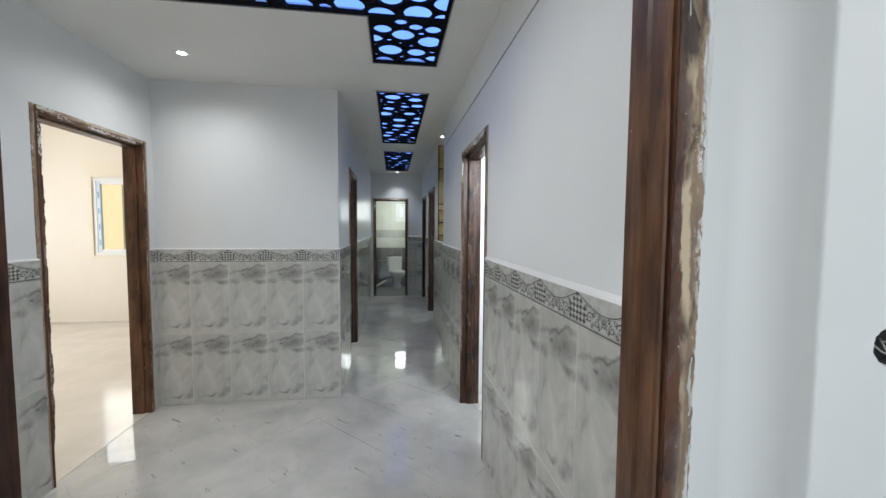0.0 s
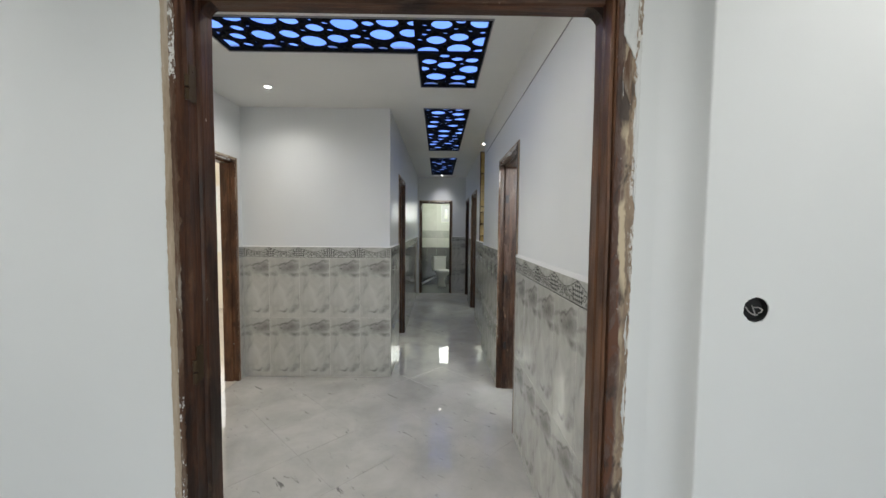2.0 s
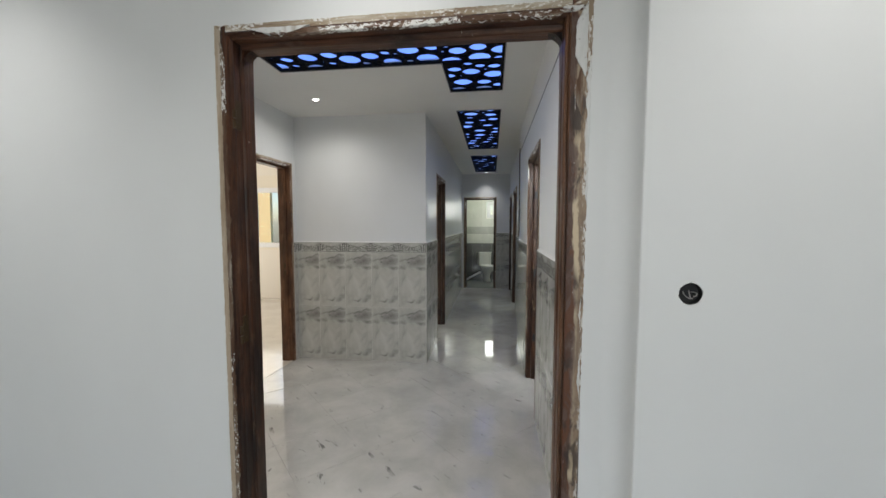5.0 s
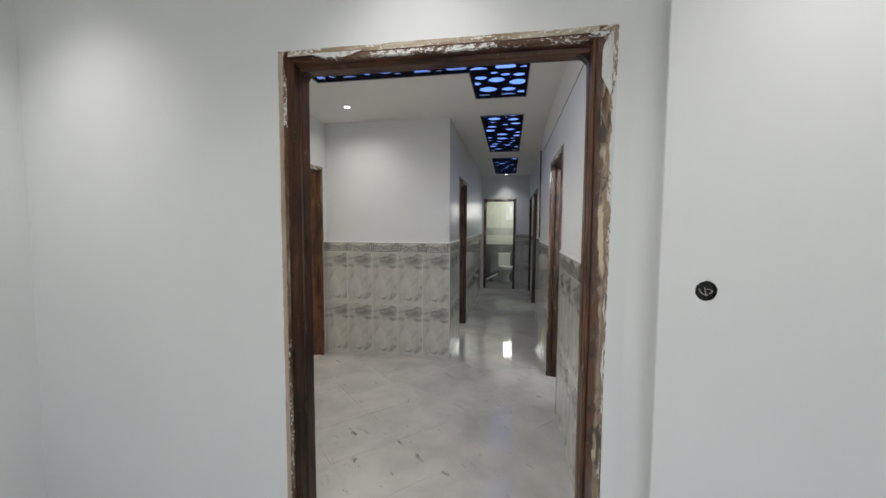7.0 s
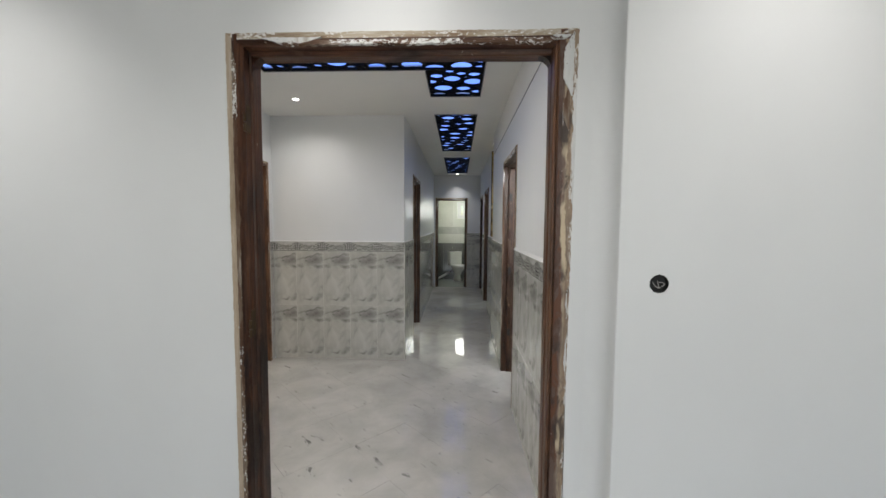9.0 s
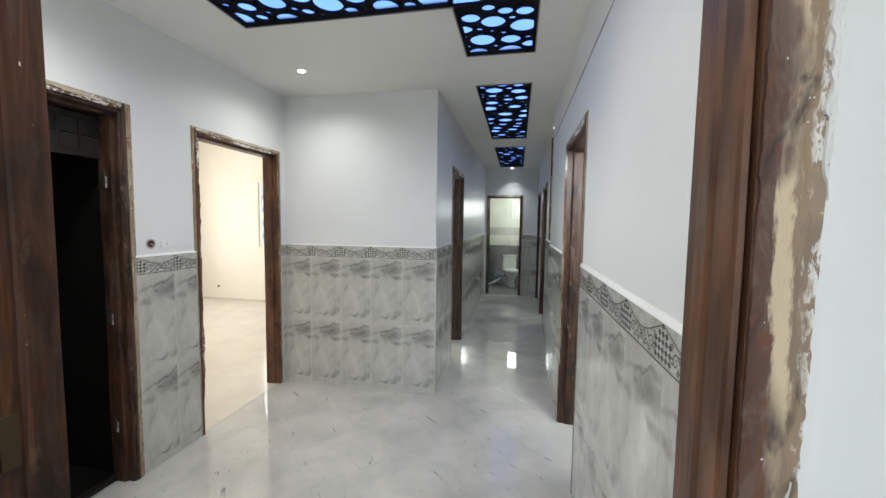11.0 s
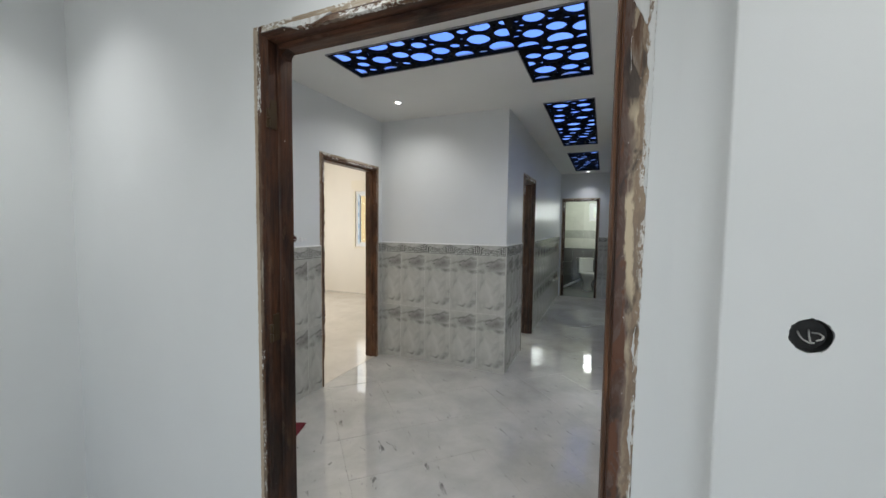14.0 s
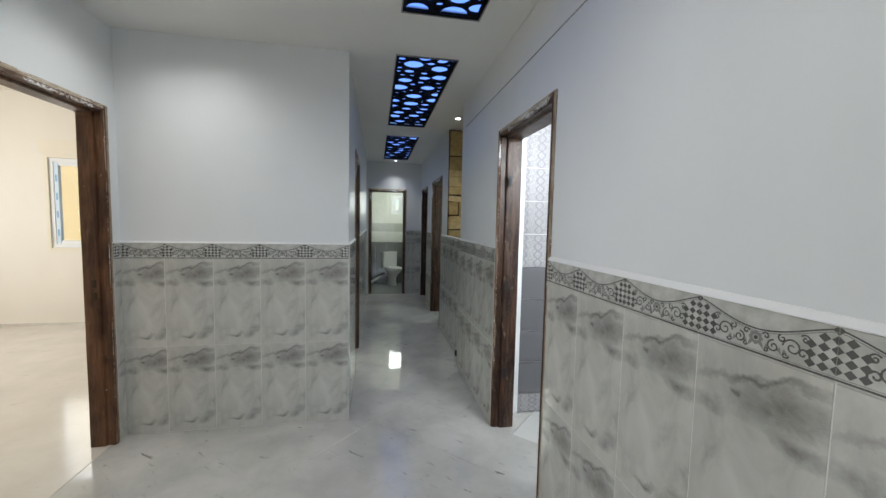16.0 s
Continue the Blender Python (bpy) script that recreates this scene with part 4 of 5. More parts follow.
# ---- rug before it ----
rug = empty("rug", pose(-1.612, 1.882, 0.002, 0, 0, 22), "beige doormat with a wine-red border on the tiled floor", "rug")
RX0, RX1, RY0, RY1 = -0.41, 0.0, -0.70, 0.0
M_RED, rn, rl, rb = material("wine_red_pile", (0.16, 0.018, 0.028), 0.95)
bump(rn, rl, rb, noise_tex(rn, rl, coords(rn, rl), 400, 3), 0.8, 0.004)
M_BEIGE, rn, rl, rb = material("beige_pile", (0.40, 0.31, 0.19), 0.95)
bump(rn, rl, rb, noise_tex(rn, rl, coords(rn, rl), 400, 3), 0.8, 0.004)
for b4 in ((RX0, RX1, RY0, RY0 + 0.055), (RX0, RX1, RY1 - 0.055, RY1), (RX0, RX0 + 0.055, RY0 + 0.055, RY1 - 0.055), (RX1 - 0.055, RX1, RY0 + 0.055, RY1 - 0.055)):
    bm = bmesh.new()
    box(bm, *b4, 0.0, 0.008, 0.002)
    part("border", bm, M_RED, rug, "wine-red woven border")
bm = bmesh.new()
box(bm, RX0 + 0.055, RX1 - 0.055, RY0 + 0.055, RY1 - 0.055, 0.0, 0.007, 0.002)
part("field", bm, M_BEIGE, rug)


# ---- wiring holes ----
def plate_with_hole(name, w, h, holes, thick, mat):
    """A flat plate in x and z with ragged round holes."""
    cu = bpy.data.curves.new(name, "CURVE")
    cu.dimensions, cu.fill_mode, cu.extrude = "2D", "BOTH", thick / 2
    rng = random.Random(5)
    rings = [[(0, 0), (w, 0), (w, h), (0, h)]]
    for cx, cz, r in holes:
        rings.append([(cx + r * (1 + rng.uniform(-0.05, 0.05)) * math.cos(radians(g)), cz + r * (1 + rng.uniform(-0.05, 0.05)) * math.sin(radians(g))) for g in range(0, 360, 10)])
    for poly in rings:
        sp = cu.splines.new("POLY")
        sp.points.add(len(poly) - 1)
        for p, q in zip(sp.points, poly):
            p.co = (q[0], q[1], 0, 1)
        sp.use_cyclic_u = True
    tmp = bpy.data.objects.new(name, cu)
    scene.collection.objects.link(tmp)
    me = bpy.data.meshes.new_from_object(tmp.evaluated_get(bpy.context.evaluated_depsgraph_get()))
    bpy.data.objects.remove(tmp)
    me.materials.clear()
    me.materials.append(mat)
    return new(name, me)


HX, HZ, HR = 0.734, 1.327, 0.030
SX = STEP_X + 0.02
bm = bmesh.new()
ring = [(STEP_X, NEAR - 0.07)] + [(STEP_X + 0.005 * (1 - math.cos(radians(g))), STEP_Y + 0.005 * (1 - math.sin(radians(g)))) for g in range(0, 91, 15)] + [(SX, STEP_Y)] + [(SX, NEAR)]
ring += [(STEP_X - 0.07, NEAR - 0.0001)] + [(STEP_X - 0.07 + 0.07 * math.sin(radians(g)), NEAR - 0.07 + 0.07 * math.cos(radians(g))) for g in range(4, 90, 4)]
lo = [bm.verts.new((px, py, 0)) for px, py in ring]
hi = [bm.verts.new((px, py, TOP)) for px, py in ring]
for k in range(len(ring)):
    bm.faces.new((lo[k], lo[(k + 1) % len(ring)], hi[(k + 1) % len(ring)], hi[k]))
bmesh.ops.recalc_face_normals(bm, faces=bm.faces)
tagged(part("wall_pier_corner", bm, M_ROOM), "softly rounded white plaster corner of the pier", kind="structure")
skin = plate_with_hole("wall_pier_face", 2.7 - SX, TOP, [(HX - SX, HZ, HR)], 0.018, M_ROOM)
skin.matrix_world = pose(SX, STEP_Y + 0.009, 0, 90, 0, 0)
tagged(skin, "smooth white plaster face with a wiring hole", kind="structure")
sock = empty("wiring_box", pose(HX, STEP_Y + 0.0175, HZ), "round open wiring hole with loose white cables in the wall", "socket box")
# Dark disc and walls put the shade of a deeper hole into colour.
bm = bmesh.new()
cyl(bm, (0, 0.0, 0), (0, -0.002, 0), 0.031, seg=28)
part("box_bottom", bm, M_HOLE, sock, "dark disc for the shaded depth of the hole")
bm = bmesh.new()
n = 36
ri = [bm.verts.new((0.0265 * math.cos(2 * math.pi * i / n), -0.002, 0.0265 * math.sin(2 * math.pi * i / n))) for i in range(n)]
ro = [bm.verts.new((0.0285 * math.cos(2 * math.pi * i / n), -0.0165, 0.0285 * math.sin(2 * math.pi * i / n))) for i in range(n)]
for i in range(n):
    bm.faces.new((ri[i], ri[(i + 1) % n], ro[(i + 1) % n], ro[i]))
part("box_wall", bm, material("dark_box_wall", (0.02, 0.02, 0.02), 0.5)[0], sock)
for pts in ([(-0.013, -0.003, 0.004), (-0.012, -0.008, -0.003), (-0.008, -0.012, -0.009), (0.000, -0.014, -0.013), (0.006, -0.015, -0.012)],
            [(0.002, -0.003, 0.008), (0.000, -0.009, 0.001), (0.000, -0.014, -0.008), (0.002, -0.015, -0.014)],
            [(0.006, -0.003, 0.003), (0.013, -0.009, 0.004), (0.018, -0.013, 0.000), (0.015, -0.015, -0.005), (0.008, -0.015, -0.008)]):
    bm = bmesh.new()
    sweep(bm, pts, 0.0014, 6)
    part("cable", bm, M_CABLE, sock, "loose white cable", smooth=True)
sw = empty("switch_wiring", pose(LEFT, 2.118, 1.385), "small round wiring hole with a pinkish ring in the hall wall", "socket box")
bm = bmesh.new()
cyl(bm, (0, 0, 0), (0.003, 0, 0), 0.030, seg=24)
part("box", bm, material("grey_plaster_ring", (0.42, 0.38, 0.37), 0.7)[0], sw)
bm = bmesh.new()
cyl(bm, (0.003, 0, 0), (0.0045, 0, 0), 0.021, seg=20)
part("box_bottom", bm, material("dark_red_box", (0.06, 0.012, 0.014), 0.6)[0], sw)
for k in range(2):
    bm = bmesh.new()
    sweep(bm, [(0.004, -0.008 + 0.012 * k, 0.0), (0.016, -0.003 + 0.012 * k, -0.006), (0.012, 0.008, -0.016)], 0.0015)
    part("cable", bm, M_CABLE, sw)
jb = empty("switch_plate", pose(LEFT, 2.215, 1.378), "small white wiring connector on the hall wall", "switch")
bm = bmesh.new()
box(bm, 0, 0.012, -0.035, -0.002, -0.018, 0.018, 0.003)
part("connector", bm, M_PVC, jb)
bm = bmesh.new()
box(bm, 0, 0.010, 0.004, 0.036, -0.013, 0.013, 0.003)
part("connector", bm, M_PVC, jb)
cv = empty("cable_cover", pose(LEFT, 1.565, 2.351), "small chipped white cable cover high on the hall wall", "cable cover")
bm = bmesh.new()
cyl(bm, (0, 0, 0), (0.012, 0, 0), 0.032, 0.026, 20)
cyl(bm, (0.012, 0, 0), (0.017, 0, 0), 0.014, seg=12)
part("cover", bm, M_PVC, cv)
pl = empty("cable_outlet", pose(-5.43, 6.45, 0.255), "small dark cable outlet low on the cream wall", "socket")
bm = bmesh.new()
cyl(bm, (0, 0, 0), (0, -0.006, 0), 0.022, seg=16)
part("outlet", bm, M_HOLE, pl)
fo = empty("floor_outlet", pose(CORR_R2 - 0.03, 4.66, 0.045), "small black outlet at the foot of the tiled wall", "socket")
bm = bmesh.new()
box(bm, 0, 0.022, -0.02, 0.02, -0.041, 0.02, 0.003)
part("outlet", bm, M_HOLE, fo)

# ---- stone niche ----
M_STONE, sn, sl, sb = material("ochre_stone", (0.42, 0.29, 0.11), 0.7)
oi = sn.new("ShaderNodeObjectInfo")
tint = ramp(sn, sl, oi.outputs["Random"], [(0.0, (0.54, 0.39, 0.16)), (0.5, (0.66, 0.50, 0.22)), (1.0, (0.76, 0.61, 0.31))])
sl.new(mix(sn, sl, ramp(sn, sl, noise_tex(sn, sl, world_coords(sn, sl), 14, 5), [(0.35, (0.72, 0.70, 0.66)), (0.65, (1, 1, 1))]), (0, 0, 0), tint), sb.inputs["Base Color"])
bump(sn, sl, sb, noise_tex(sn, sl, world_coords(sn, sl), 30, 5), 0.6, 0.008)
M_MORTAR = material("dark_brown_mortar", (0.055, 0.030, 0.014), 0.9)[0]
NX0, NX1 = CORR_R2, CORR_R2 + 0.42
cl = slab("stone_cladding", [(NX0 + 0.002, NX1, NICHE1 - 0.006, NICHE1 - 0.001, LEDGE, CEIL), (NX1 - 0.006, NX1 - 0.001, NICHE0, NICHE1 - 0.006, LEDGE, CEIL)], M_MORTAR, "ochre stone cladding with dark joints in the niche")


def stones(m, width, seed):
    rng = random.Random(seed)
    z = LEDGE + 0.004
    while z < CEIL - 0.05:
        h = min(rng.choice((0.08, 0.12, 0.18, 0.24)), CEIL - 0.004 - z)
        u = 0.004
        while u < width - 0.02:
            w = min(rng.uniform(0.13, 0.40), width - 0.004 - u)
            rows = [(z, h)] if h < 0.15 or rng.random() < 0.5 else [(z, h * 0.45), (z + h * 0.45, h * 0.55)]
            for zz, hh in rows:
                bm = bmesh.new()
                j = lambda: rng.uniform(-0.011, 0.011)
                g = 0.003
                c = [(u + g + abs(j()), zz + g + j()), (u + w - g + j(), zz + g + j()), (u + w - g + j(), zz + hh - g + j()), (u + g + abs(j()), zz + hh - g + j())]
                c = [(min(max(px, 0.003), width - 0.003), min(max(pz, LEDGE + 0.003), CEIL - 0.004)) for px, pz in c]
                lo = [bm.verts.new((px, 0, pz)) for px, pz in c]
                mx, mz = sum(p[0] for p in c) / 4, sum(p[1] for p in c) / 4
                hi = [bm.verts.new((mx + (px - mx) * 0.93, -0.014 - rng.uniform(0, 0.006), mz + (pz - mz) * 0.93)) for px, pz in c]
                for k in range(4):
                    bm.faces.new((lo[k], lo[(k + 1) % 4], hi[(k + 1) % 4], hi[k]))
                bm.faces.new(hi)
                bmesh.ops.recalc_face_normals(bm, faces=bm.faces)
                st = part("stone", bm, M_STONE, cl)
                st.matrix_world = m
            u += w
        z += h


stones(Matrix.Translation((NX0 + 0.002, NICHE1 - 0.006, 0)), NX1 - NX0 - 0.01, 4)
stones(Matrix.Translation((NX1 - 0.006, NICHE1 - 0.02, 0)) @ Matrix.Rotation(radians(-90), 4, "Z"), NICHE1 - NICHE0 - 0.03, 9)
slab("niche_sill", [(CORR_R2 - 0.012, NX1, NICHE0, NICHE1 - 0.02, LEDGE + 0.0135, LEDGE + 0.032)], M_TILE, "pale marble ledge of the niche")

# ---- bathroom tiles seen through the hall's right doorway ----
def damask_material():
    m, n, l, b = material("silver_damask_tile", (0.34, 0.33, 0.34), 0.22)
    tc = n.new("ShaderNodeTexCoord")
    sp = n.new("ShaderNodeSeparateXYZ")
    l.new(tc.outputs["Object"], sp.inputs[0])
    x, z = sp.outputs["X"], sp.outputs["Z"]
    q = 2 * math.pi / 0.125
    wob = calc(n, l, "MULTIPLY", calc(n, l, "SINE", calc(n, l, "MULTIPLY", z, q)), 0.030)
    a = calc(n, l, "ABSOLUTE", calc(n, l, "SINE", calc(n, l, "MULTIPLY", calc(n, l, "ADD", x, wob), q / 2)))
    c = calc(n, l, "ABSOLUTE", calc(n, l, "SINE", calc(n, l, "MULTIPLY", calc(n, l, "SUBTRACT", x, wob), q / 2)))
    lines = calc(n, l, "SUBTRACT", 1.0, calc(n, l, "MULTIPLY", calc(n, l, "MINIMUM", a, c), 3.2), True)
    curl = noise_tex(n, l, tc.outputs["Object"], 60, 2, 0.5, 2.5)
    curls = ramp(n, l, curl, [(0.47, (0, 0, 0)), (0.55, (1, 1, 1))])
    f = calc(n, l, "MAXIMUM", lines, calc(n, l, "MULTIPLY", curls, 0.6))
    l.new(mix(n, l, f, (0.42, 0.41, 0.42), (0.22, 0.21, 0.22)), b.inputs["Base Color"])
    bump(n, l, b, f, 0.6, 0.004)
    return m


M_DAMASK = damask_material()
M_SLATE, dn, dl, db = material("slate_grey_tile", (0.13, 0.128, 0.135), 0.3)
bump(dn, dl, db, noise_tex(dn, dl, world_coords(dn, dl), 60, 4), 0.35, 0.004)
bath_wall = bpy.data.objects["wall_bathroom"]
bm = bmesh.new()
box(bm, 0.0015, 0.3985, -0.008, 0.0, 0.0015, 0.2485, 0.0015)
t_up = mesh_of("tile", bm, M_DAMASK)
bm = bmesh.new()
box(bm, 0.0015, 0.3985, -0.008, 0.0, 0.0015, 0.2485, 0.0015)
t_low = mesh_of("tile", bm, M_SLATE)
for k in range(-1, 11):
    for j in range(3):
        z = 0.155 + (k - 0) * 0.251
        t = new("tile", t_low if 0 <= k <= 3 else t_up)
        t.parent = bath_wall
        if k < 0:
            t.matrix_world = Matrix.Translation((0.815 + j * 0.4, 3.374, 0.003)) @ Matrix.Diagonal((1, 1, 0.60, 1))
        else:
            t.matrix_world = Matrix.Translation((0.815 + j * 0.4, 3.374, z))
bm = bmesh.new()
box(bm, CORR_R + 0.142, 0.812, 3.352, 3.374, 0.0, 2.6, 0.003)
tagged(part("bathroom_door_edge", bm, M_PVC), "white edge strip beside grey bathroom tiles", "trim", kind="structure")
for z in (0.42, 1.05, 1.78):
    h5 = bmesh.new()
    box(h5, 0.075, 0.081, 0.050, 0.075, z - 0.035, z + 0.035, 0.001)
    part("lock_plate", h5, M_HOLE, bpy.data.objects["door_5"], "dark hinge slot")

for z in (0.98, 1.06):
    h5 = bmesh.new()
    wj = D2[1] - D2[0]
    box(h5, wj - 0.060, wj - 0.054, 0.058, 0.080, z - 0.025, z + 0.025, 0.001)
    part("strike_plate", h5, M_BRASS, bpy.data.objects["door_3"], "worn steel strike plate")

# ---- toilet room ----
toilet_wall = bpy.data.objects["wall_toilet"]
slab("toilet_floor", [(-0.55, 0.75, END + 0.0, 9.70, -0.009, 0.004)], material("grey_toilet_floor", (0.23, 0.245, 0.23), 0.25)[0], "grey tiled toilet floor")
M_TGREY = marble_floor_material("grey_toilet_tile", (0.10, 0.10, 0.093), (0.155, 0.155, 0.145), (0.07, 0.07, 0.07), 0.15)
M_TPALE = marble_floor_material("pale_toilet_tile", (0.62, 0.63, 0.56), (0.72, 0.73, 0.66), (0.5, 0.5, 0.44), 0.12)
M_TBAND = marble_floor_material("grey_patterned_band_tile", (0.34, 0.35, 0.31), (0.52, 0.53, 0.47), (0.2, 0.2, 0.18), 0.15)
SHARE = {}


def plain_tile(w, h, mat):
    key = (round(w, 3), round(h, 3), mat.name)
    if key not in SHARE:
        bm = bmesh.new()
        box(bm, 0.001, w - 0.001, -0.008, 0.0, 0.001, h - 0.001)
        SHARE[key] = mesh_of("tile", bm, mat)
    return SHARE[key]


def toilet_tiles(m, width, skip=None):
    for z0, h, mat in ((0.004, 0.33, M_TGREY), (0.334, 0.33, M_TGREY), (0.664, 0.33, M_TGREY), (0.994, 0.25, M_TPALE), (1.244, 0.20, M_TBAND), (1.444, 0.25, M_TPALE), (1.694, 0.25, M_TPALE), (1.944, 0.25, M_TPALE), (2.194, 0.25, M_TPALE)):
        u = 0.0
        while u < width - 0.01:
            w = min(0.25, width - u)
            if not (skip and u + w > skip[0] and u < skip[1] and z0 + h > skip[2] and z0 < skip[3]):
                t = new("tile", plain_tile(w, h, mat))
                t.parent = toilet_wall
                t.matrix_world = m @ Matrix.Translation((u, 0, z0))
            u += w


toilet_tiles(Matrix.Translation((-0.55, 9.70, 0)), 1.3, (0.60, 0.90, 1.66, 2.12))
toilet_tiles(Matrix.Translation((-0.55, END + 0.12, 0)) @ Matrix.Rotation(radians(90), 4, "Z"), 9.69 - END - 0.12)


def loft(bm, rings, seg=24):
    prev = None
    first = None
    for cx, cy, rx, ry, z in rings:
        cur = [bm.verts.new((cx + rx * math.cos(2 * math.pi * i / seg), cy + ry * math.sin(2 * math.pi * i / seg), z)) for i in range(seg)]
        if prev:
            for i in range(seg):
                bm.faces.new((prev[i], prev[(i + 1) % seg], cur[(i + 1) % seg], cur[i]))
        else:
            first = cur
        prev = cur
    bm.faces.new(first[::-1])
    bm.faces.new(prev)


wc = empty("toilet", pose(0.0, 9.62, 0.004, 0, 0, 22), "white ceramic toilet with a cistern on a grey tiled floor", "toilet")
bm = bmesh.new()
loft(bm, [(0, -0.24, 0.105, 0.16, 0.0), (0, -0.24, 0.10, 0.15, 0.03), (0, -0.23, 0.080, 0.12, 0.14), (0, -0.25, 0.10, 0.15, 0.24), (0, -0.30, 0.165, 0.22, 0.34), (0, -0.31, 0.18, 0.24, 0.385), (0, -0.31, 0.175, 0.235, 0.395)])
part("bowl", bm, M_CERAMIC, wc, smooth=True)
bm = bmesh.new()
loft(bm, [(0, -0.31, 0.185, 0.245, 0.397), (0, -0.31, 0.190, 0.25, 0.405), (0, -0.31, 0.188, 0.248, 0.425), (0, -0.31, 0.17, 0.23, 0.432)])
part("seat", bm, M_PVC, wc, "closed white plastic seat", smooth=True)
bm = bmesh.new()
box(bm, -0.17, 0.17, -0.12, 0.045, 0.39, 0.735, 0.02)
part("cistern", bm, M_CERAMIC, wc)
bm = bmesh.new()
box(bm, -0.18, 0.18, -0.13, 0.05, 0.735, 0.765, 0.010)
part("cistern_lid", bm, M_CERAMIC, wc)
bm = bmesh.new()
cyl(bm, (0, -0.04, 0.765), (0, -0.04, 0.772), 0.02, seg=16)
part("flush_button", bm, M_CHROME, wc, "chrome flush button")
tap = empty("tap", pose(-0.54, 9.35, 0.45), "small dark tap on the toilet's tiled wall", "tap")
bm = bmesh.new()
cyl(bm, (0, 0, 0), (0.06, 0, 0), 0.012, seg=12)
cyl(bm, (0.05, 0, 0), (0.06, 0, -0.05), 0.010, seg=12)
cyl(bm, (0.04, 0, 0), (0.04, 0, 0.035), 0.008, seg=10)
part("spout", bm, M_HOLE, tap, smooth=True)
pipe = empty("drain_pipe", pose(-0.30, 9.45, 0.03), "short white waste pipe behind the toilet", "pipe")
bm = bmesh.new()
cyl(bm, (-0.15, -0.10, 0.02), (0.22, 0.12, 0.20), 0.028, seg=14)
part("tube", bm, M_PVC, pipe, smooth=True)

# ---- wall tiles ----
TW, TH, BH, TT = 0.30, 0.60, 0.106, 0.009


def tile_mesh(w, h, name="tile", mat=None):
    bm = bmesh.new()
    box(bm, 0.0013, w - 0.0013, -TT, 0.0, 0.0008, h - 0.0008)
    front = [e for e in bm.edges if all(abs(v.co.y + TT) < 1e-6 for v in e.verts)]
    bmesh.ops.bevel(bm, geom=front, offset=0.0012, segments=1, affect="EDGES")
    return mesh_of(name, bm, mat or M_TILE)


def border_mesh(w):
    """Border tile: a swag line over scrolls with a chequer of lozenges at each joint."""
    bm = bmesh.new()
    box(bm, 0.0002, w - 0.0002, -TT - 0.001, 0.0, 0.001, BH - 0.001)
    base = len(bm.faces)
    y = -TT - 0.0018

    def poly(pts, ink):
        inside = clip(pts, 0.0003, w - 0.0003, 0.002, BH - 0.002)
        if len(inside) < 3:
            return
        f = bm.faces.new([bm.verts.new((px, y, pz)) for px, pz in inside])
        f.normal_update()
        if f.normal.y > 0:
            f.normal_flip()
        f.material_index = ink

    def stroke(pts, r, ink):
        for (ax, az), (bx, bz) in zip(pts, pts[1:]):
            dx, dz = bx - ax, bz - az
            k = math.hypot(dx, dz) or 1
            ox, oz = -dz / k * r, dx / k * r
            poly([(ax + ox, az + oz), (bx + ox, bz + oz), (bx - ox, bz - oz), (ax - ox, az - oz)], ink)

    poly([(0, 0.004), (TW, 0.004), (TW, 0.008), (0, 0.008)], 1)
    poly([(0, 0.010), (TW, 0.010), (TW, 0.0115), (0, 0.0115)], 2)
    ax, bz = 0.0215, 0.0190
    for i in range(-2, 3):
        for j in range(5):
            for cx in (0.0, TW):
                px, pz = cx + i * ax, 0.0225 + j * bz
                if pz > 0.102 - abs(px - cx) * 0.55:
                    continue
                poly([(px - ax * 0.48, pz), (px, pz - bz * 0.48), (px + ax * 0.48, pz), (px, pz + bz * 0.48)], 1)
    swag = [(x / 24 * TW, 0.100 - 0.040 * math.sin(math.pi * x / 24) ** 1.3) for x in range(25)]
    stroke(swag, 0.0016, 1)
    stroke([(x, z - 0.005) for x, z in swag], 0.0008, 2)
    for cx, cz, r, turn, k in ((0.075, 0.040, 0.019, 0, 1), (0.225, 0.040, 0.019, 180, -1), (0.112, 0.032, 0.014, 90, -1), (0.188, 0.032, 0.014, 90, 1), (0.052, 0.064, 0.010, 30, 1), (0.248, 0.064, 0.010, 150, -1)):
        stroke([(cx + r * (1 - g / 22) * math.cos(radians(turn + k * g * 27)), cz + r * (1 - g / 22) * math.sin(radians(turn + k * g * 27))) for g in range(20)], 0.0017, 1)
    for cx, cz, r, turn, k in ((0.055, 0.034, 0.012, 200, -1), (0.245, 0.034, 0.012, -20, 1), (0.095, 0.054, 0.009, 60, -1), (0.205, 0.054, 0.009, 120, 1), (0.128, 0.050, 0.008, 10, 1), (0.172, 0.050, 0.008, 170, -1), (0.088, 0.021, 0.007, 180, 1), (0.212, 0.021, 0.007, 0, -1), (0.128, 0.020, 0.006, 90, 1), (0.172, 0.020, 0.006, 90, -1)):
        stroke([(cx + r * (1 - g / 16) * math.cos(radians(turn + k * g * 30)), cz + r * (1 - g / 16) * math.sin(radians(turn + k * g * 30))) for g in range(14)], 0.0019, 1)
    for g in range(8):
        a = radians(g * 45)
        cx, cz = 0.15 + 0.011 * math.cos(a), 0.040 + 0.011 * math.sin(a)
        poly([(cx + 0.0055 * math.cos(radians(h)), cz + 0.0055 * math.sin(radians(h))) for h in range(0, 360, 60)], 2)
    poly([(0.15 + 0.005 * math.cos(radians(h)), 0.040 + 0.005 * math.sin(radians(h))) for h in range(0, 360, 45)], 1)
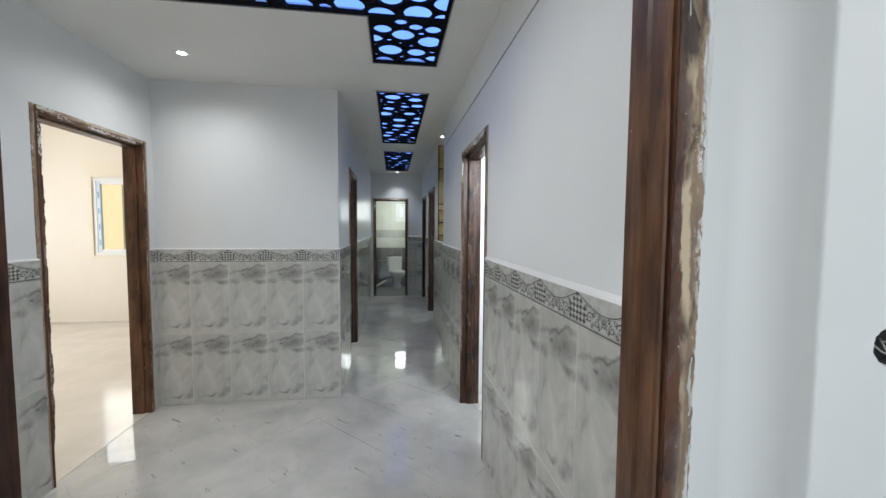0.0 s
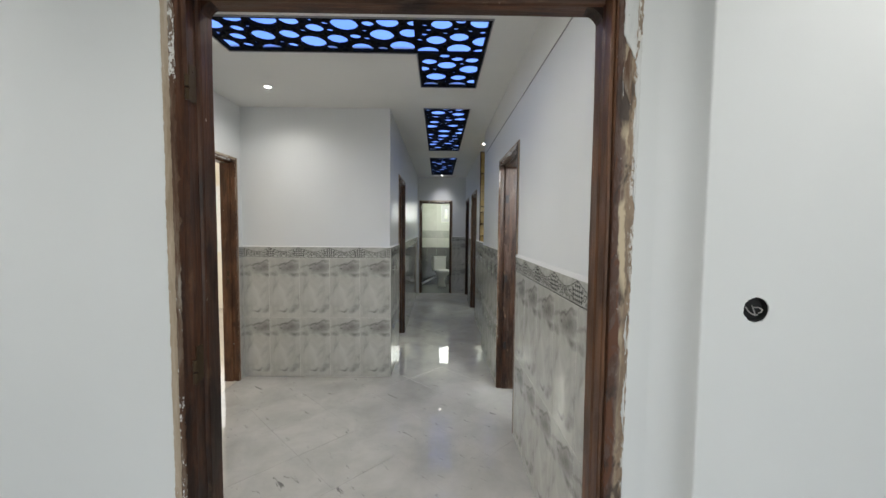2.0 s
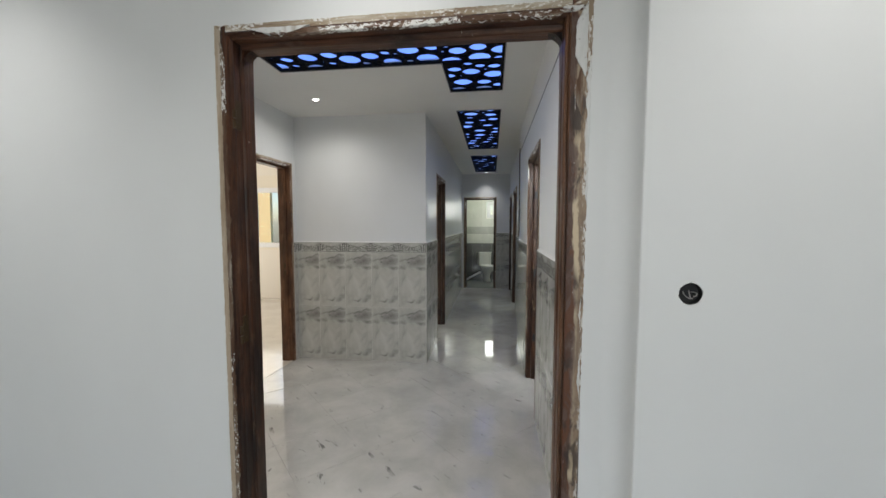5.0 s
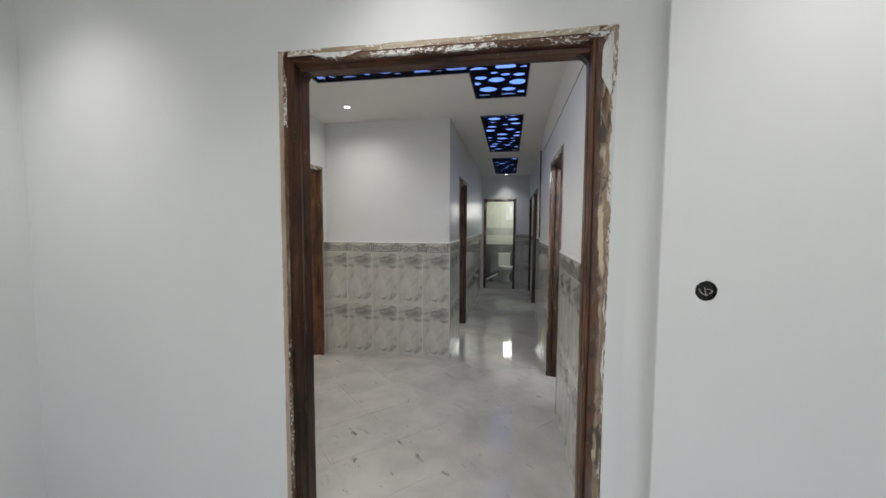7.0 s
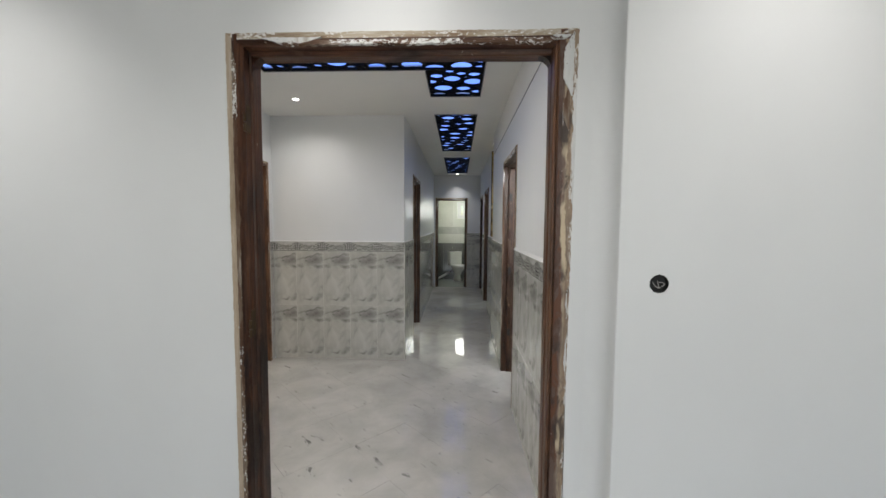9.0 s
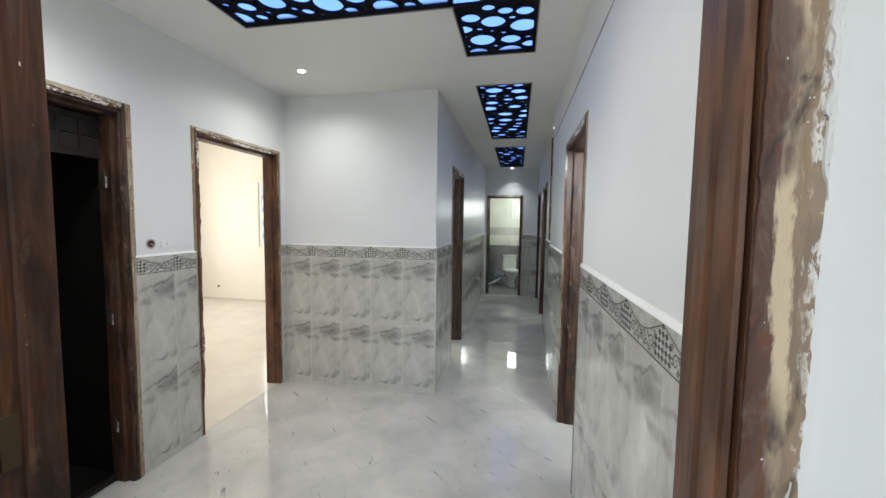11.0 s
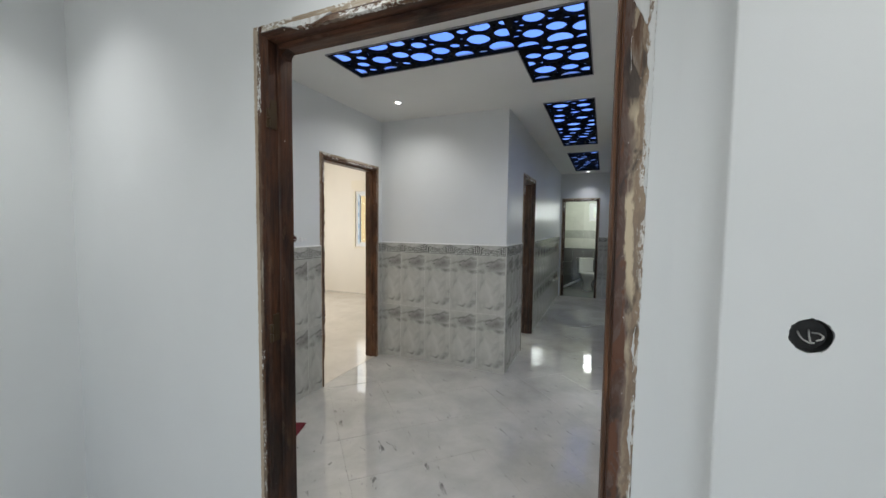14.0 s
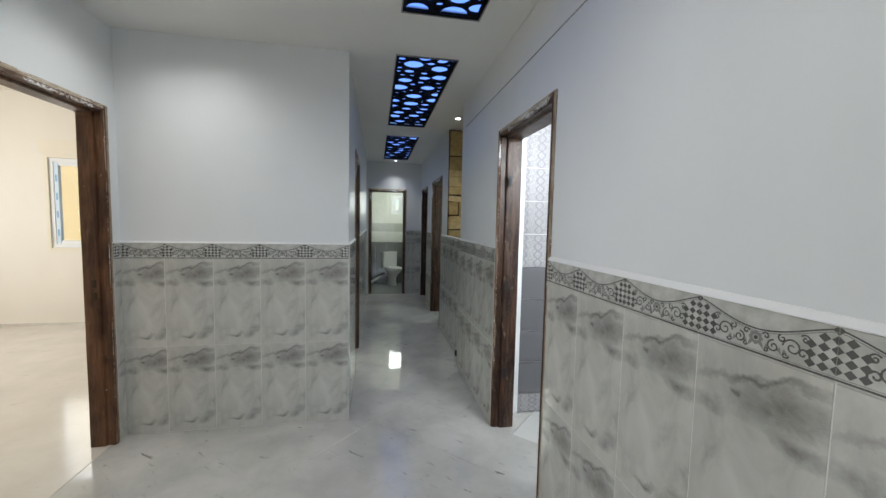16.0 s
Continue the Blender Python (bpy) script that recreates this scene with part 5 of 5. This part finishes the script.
    for cx in (0.095, 0.205, 0.132, 0.168):
        for k in (-1, 1):
            poly([(cx, 0.018), (cx + k * 0.010, 0.026), (cx + k * 0.004, 0.034)], 2)
    me = mesh_of("border_tile", bm, M_BORDER)
    me.materials.append(M_INK)
    me.materials.append(M_INK_SOFT)
    return me


M_BORDER, n_, l_, b_ = material("border_tile_glaze", (0.52, 0.52, 0.49), 0.16)
l_.new(ramp(n_, l_, noise_tex(n_, l_, coords(n_, l_), 22, 4), [(0.3, (0.40, 0.40, 0.37)), (0.65, (0.58, 0.58, 0.55))]), b_.inputs["Base Color"])
MESHES = {}


def shared(kind, w, h):
    key = (kind, round(w, 3), round(h, 3))
    if key not in MESHES:
        MESHES[key] = border_mesh(w) if kind == "border" else tile_mesh(w, h)
    return MESHES[key]


def dado(wall, start, turn, length, first=0.0, rows=2, bead=0.012):
    """Tiles along a wall: start at the left end as seen from the room; first: width of the first cut tile."""
    m = Matrix.Translation(start) @ Matrix.Rotation(radians(turn), 4, "Z")
    u = 0.0
    cols = []
    if first > 0.02:
        cols.append((0.0, min(first, length)))
        u = first
    while u < length - 0.015:
        cols.append((u, min(TW, length - u)))
        u += TW
    for u, w in cols:
        for r in range(rows):
            t = new("tile", shared("tile", w, TH))
            t.parent = wall
            t.matrix_world = m @ Matrix.Translation((u, 0, r * TH + 0.004))
        t = new("border_tile", shared("border", w, BH))
        t.parent = wall
        t.matrix_world = m @ Matrix.Translation((u, 0, rows * TH + 0.004))
    # White sloped strip added for the lit top edge of the tiles.
    bm = bmesh.new()
    zb = rows * TH + BH + 0.004
    lo, hi = [[bm.verts.new((k, py, pz)) for py, pz in ((0.0, zb), (-TT - 0.003, zb), (-TT - 0.003, zb + 0.003), (-0.004, zb + bead - 0.001), (0.0, zb + bead))] for k in (0.0, length)]
    for k in range(5):
        bm.faces.new((lo[k], lo[(k + 1) % 5], hi[(k + 1) % 5], hi[k]))
    bm.faces.new(lo), bm.faces.new(hi)
    bmesh.ops.recalc_face_normals(bm, faces=bm.faces)
    gr = bmesh.new()
    box(gr, 0.0005, length - 0.0005, -TT + 0.0012, 0.0, 0.002, rows * TH + BH + 0.002)
    part("joint_filler", gr, M_JOINT, wall, "pale joints between the wall tiles").matrix_world = m
    part("lit_edge_strip", bm, M_PVC, wall, "white strip added for the lit top edge of the tiles").matrix_world = m


ob = bpy.data.objects
w = ob["wall_facing"]
dado(w, (LEFT, FACE, 0), 0, CORR_L - LEFT, 0.26)
w = ob["wall_hall_left"]
dado(w, (LEFT, D1[1], 0), 90, D2[0] - D1[1], 0.24)
dado(w, (LEFT, D2[1], 0), 90, FACE - D2[1] - 0.012)
dado(w, (LEFT, NEAR_BACK, 0), 90, D1[0] - NEAR_BACK)
w = ob["wall_hall_right"]
dado(w, (CORR_R, RD[0], 0), -90, RD[0] - NEAR_BACK, 0.285, bead=0.020)
dado(w, (CORR_R, NICHE0, 0), -90, NICHE0 - RD[1], 0.27)
w = ob["wall_corridor_left"]
dado(w, (CORR_L, FACE, 0), 90, LD[0] - FACE)
dado(w, (CORR_L, LD[1], 0), 90, END - LD[1], 0.2)
w = ob["wall_corridor_right"]
dado(w, (CORR_R2, NICHE1, 0), -90, NICHE1 - NICHE0 - 0.002, 0.16)
dado(w, (CORR_R2, R2[0], 0), -90, R2[0] - NICHE1, 0.1)
dado(w, (CORR_R2, R3[0], 0), -90, R3[0] - R2[1], 0.28)
w = ob["wall_end"]
dado(w, (BD[1], END, 0), 0, CORR_R2 - BD[1], 0.1)

bm = bmesh.new()
box(bm, CORR_L + 0.001, CORR_L + TT + 0.001, FACE - TT - 0.001, FACE - 0.001, 0.003, 2 * TH + BH + 0.006, 0.003)
part("corner_trim", bm, M_BORDER, ob["wall_facing"], "pale plastic tile corner trim")

# ---- floor tiles, laid at 45 degrees ----
FT = 0.45
bm = bmesh.new()
rings = []
for inset, z in ((0.0002, -0.009), (0.0002, -0.0007), (0.0012, -0.0003), (0.0060, 0.0)):
    rings.append([bm.verts.new((px, py, z)) for px, py in ((inset, inset), (FT - inset, inset), (FT - inset, FT - inset), (inset, FT - inset))])
for lo, hi in zip(rings, rings[1:]):
    for k in range(4):
        bm.faces.new((lo[k], lo[(k + 1) % 4], hi[(k + 1) % 4], hi[k]))
bm.faces.new(rings[-1])
floor_tile = mesh_of("floor_tile", bm, M_FLOOR)
floor = ob["floor"]
c45 = math.sqrt(0.5)
tilt = random.Random(6)
for i in range(-16, 22):
    for j in range(-10, 22):
        u, v = -2.610 + i * FT, 0.404 + j * FT
        cx, cy = (u + FT / 2 + v + FT / 2) * c45, (v - u) * c45
        hall = LEFT - 0.30 < cx < 0.95 and 0.5 < cy < 3.75
        corr = -0.85 < cx < 1.0 and 3.7 <= cy < END + 0.25
        front = -2.3 < cx < 2.4 and -2.95 < cy <= 0.5
        if not (hall or corr or front):
            continue
        t = new("floor_tile", floor_tile)
        t.parent = floor
        lean = Matrix.Rotation(tilt.uniform(-0.0032, 0.0032), 4, "X") @ Matrix.Rotation(tilt.uniform(-0.0032, 0.0032), 4, "Y")
        t.matrix_world = Matrix.Translation((u * c45 + v * c45, v * c45 - u * c45, 0)) @ Matrix.Rotation(radians(-45), 4, "Z") @ lean
slab("floor_bedroom", [(-6.2, LEFT - 0.02, 2.0, 6.45, -0.008, 0.003)], M_FLOOR_LIT, "polished bedroom floor, its warm light put into the colour")
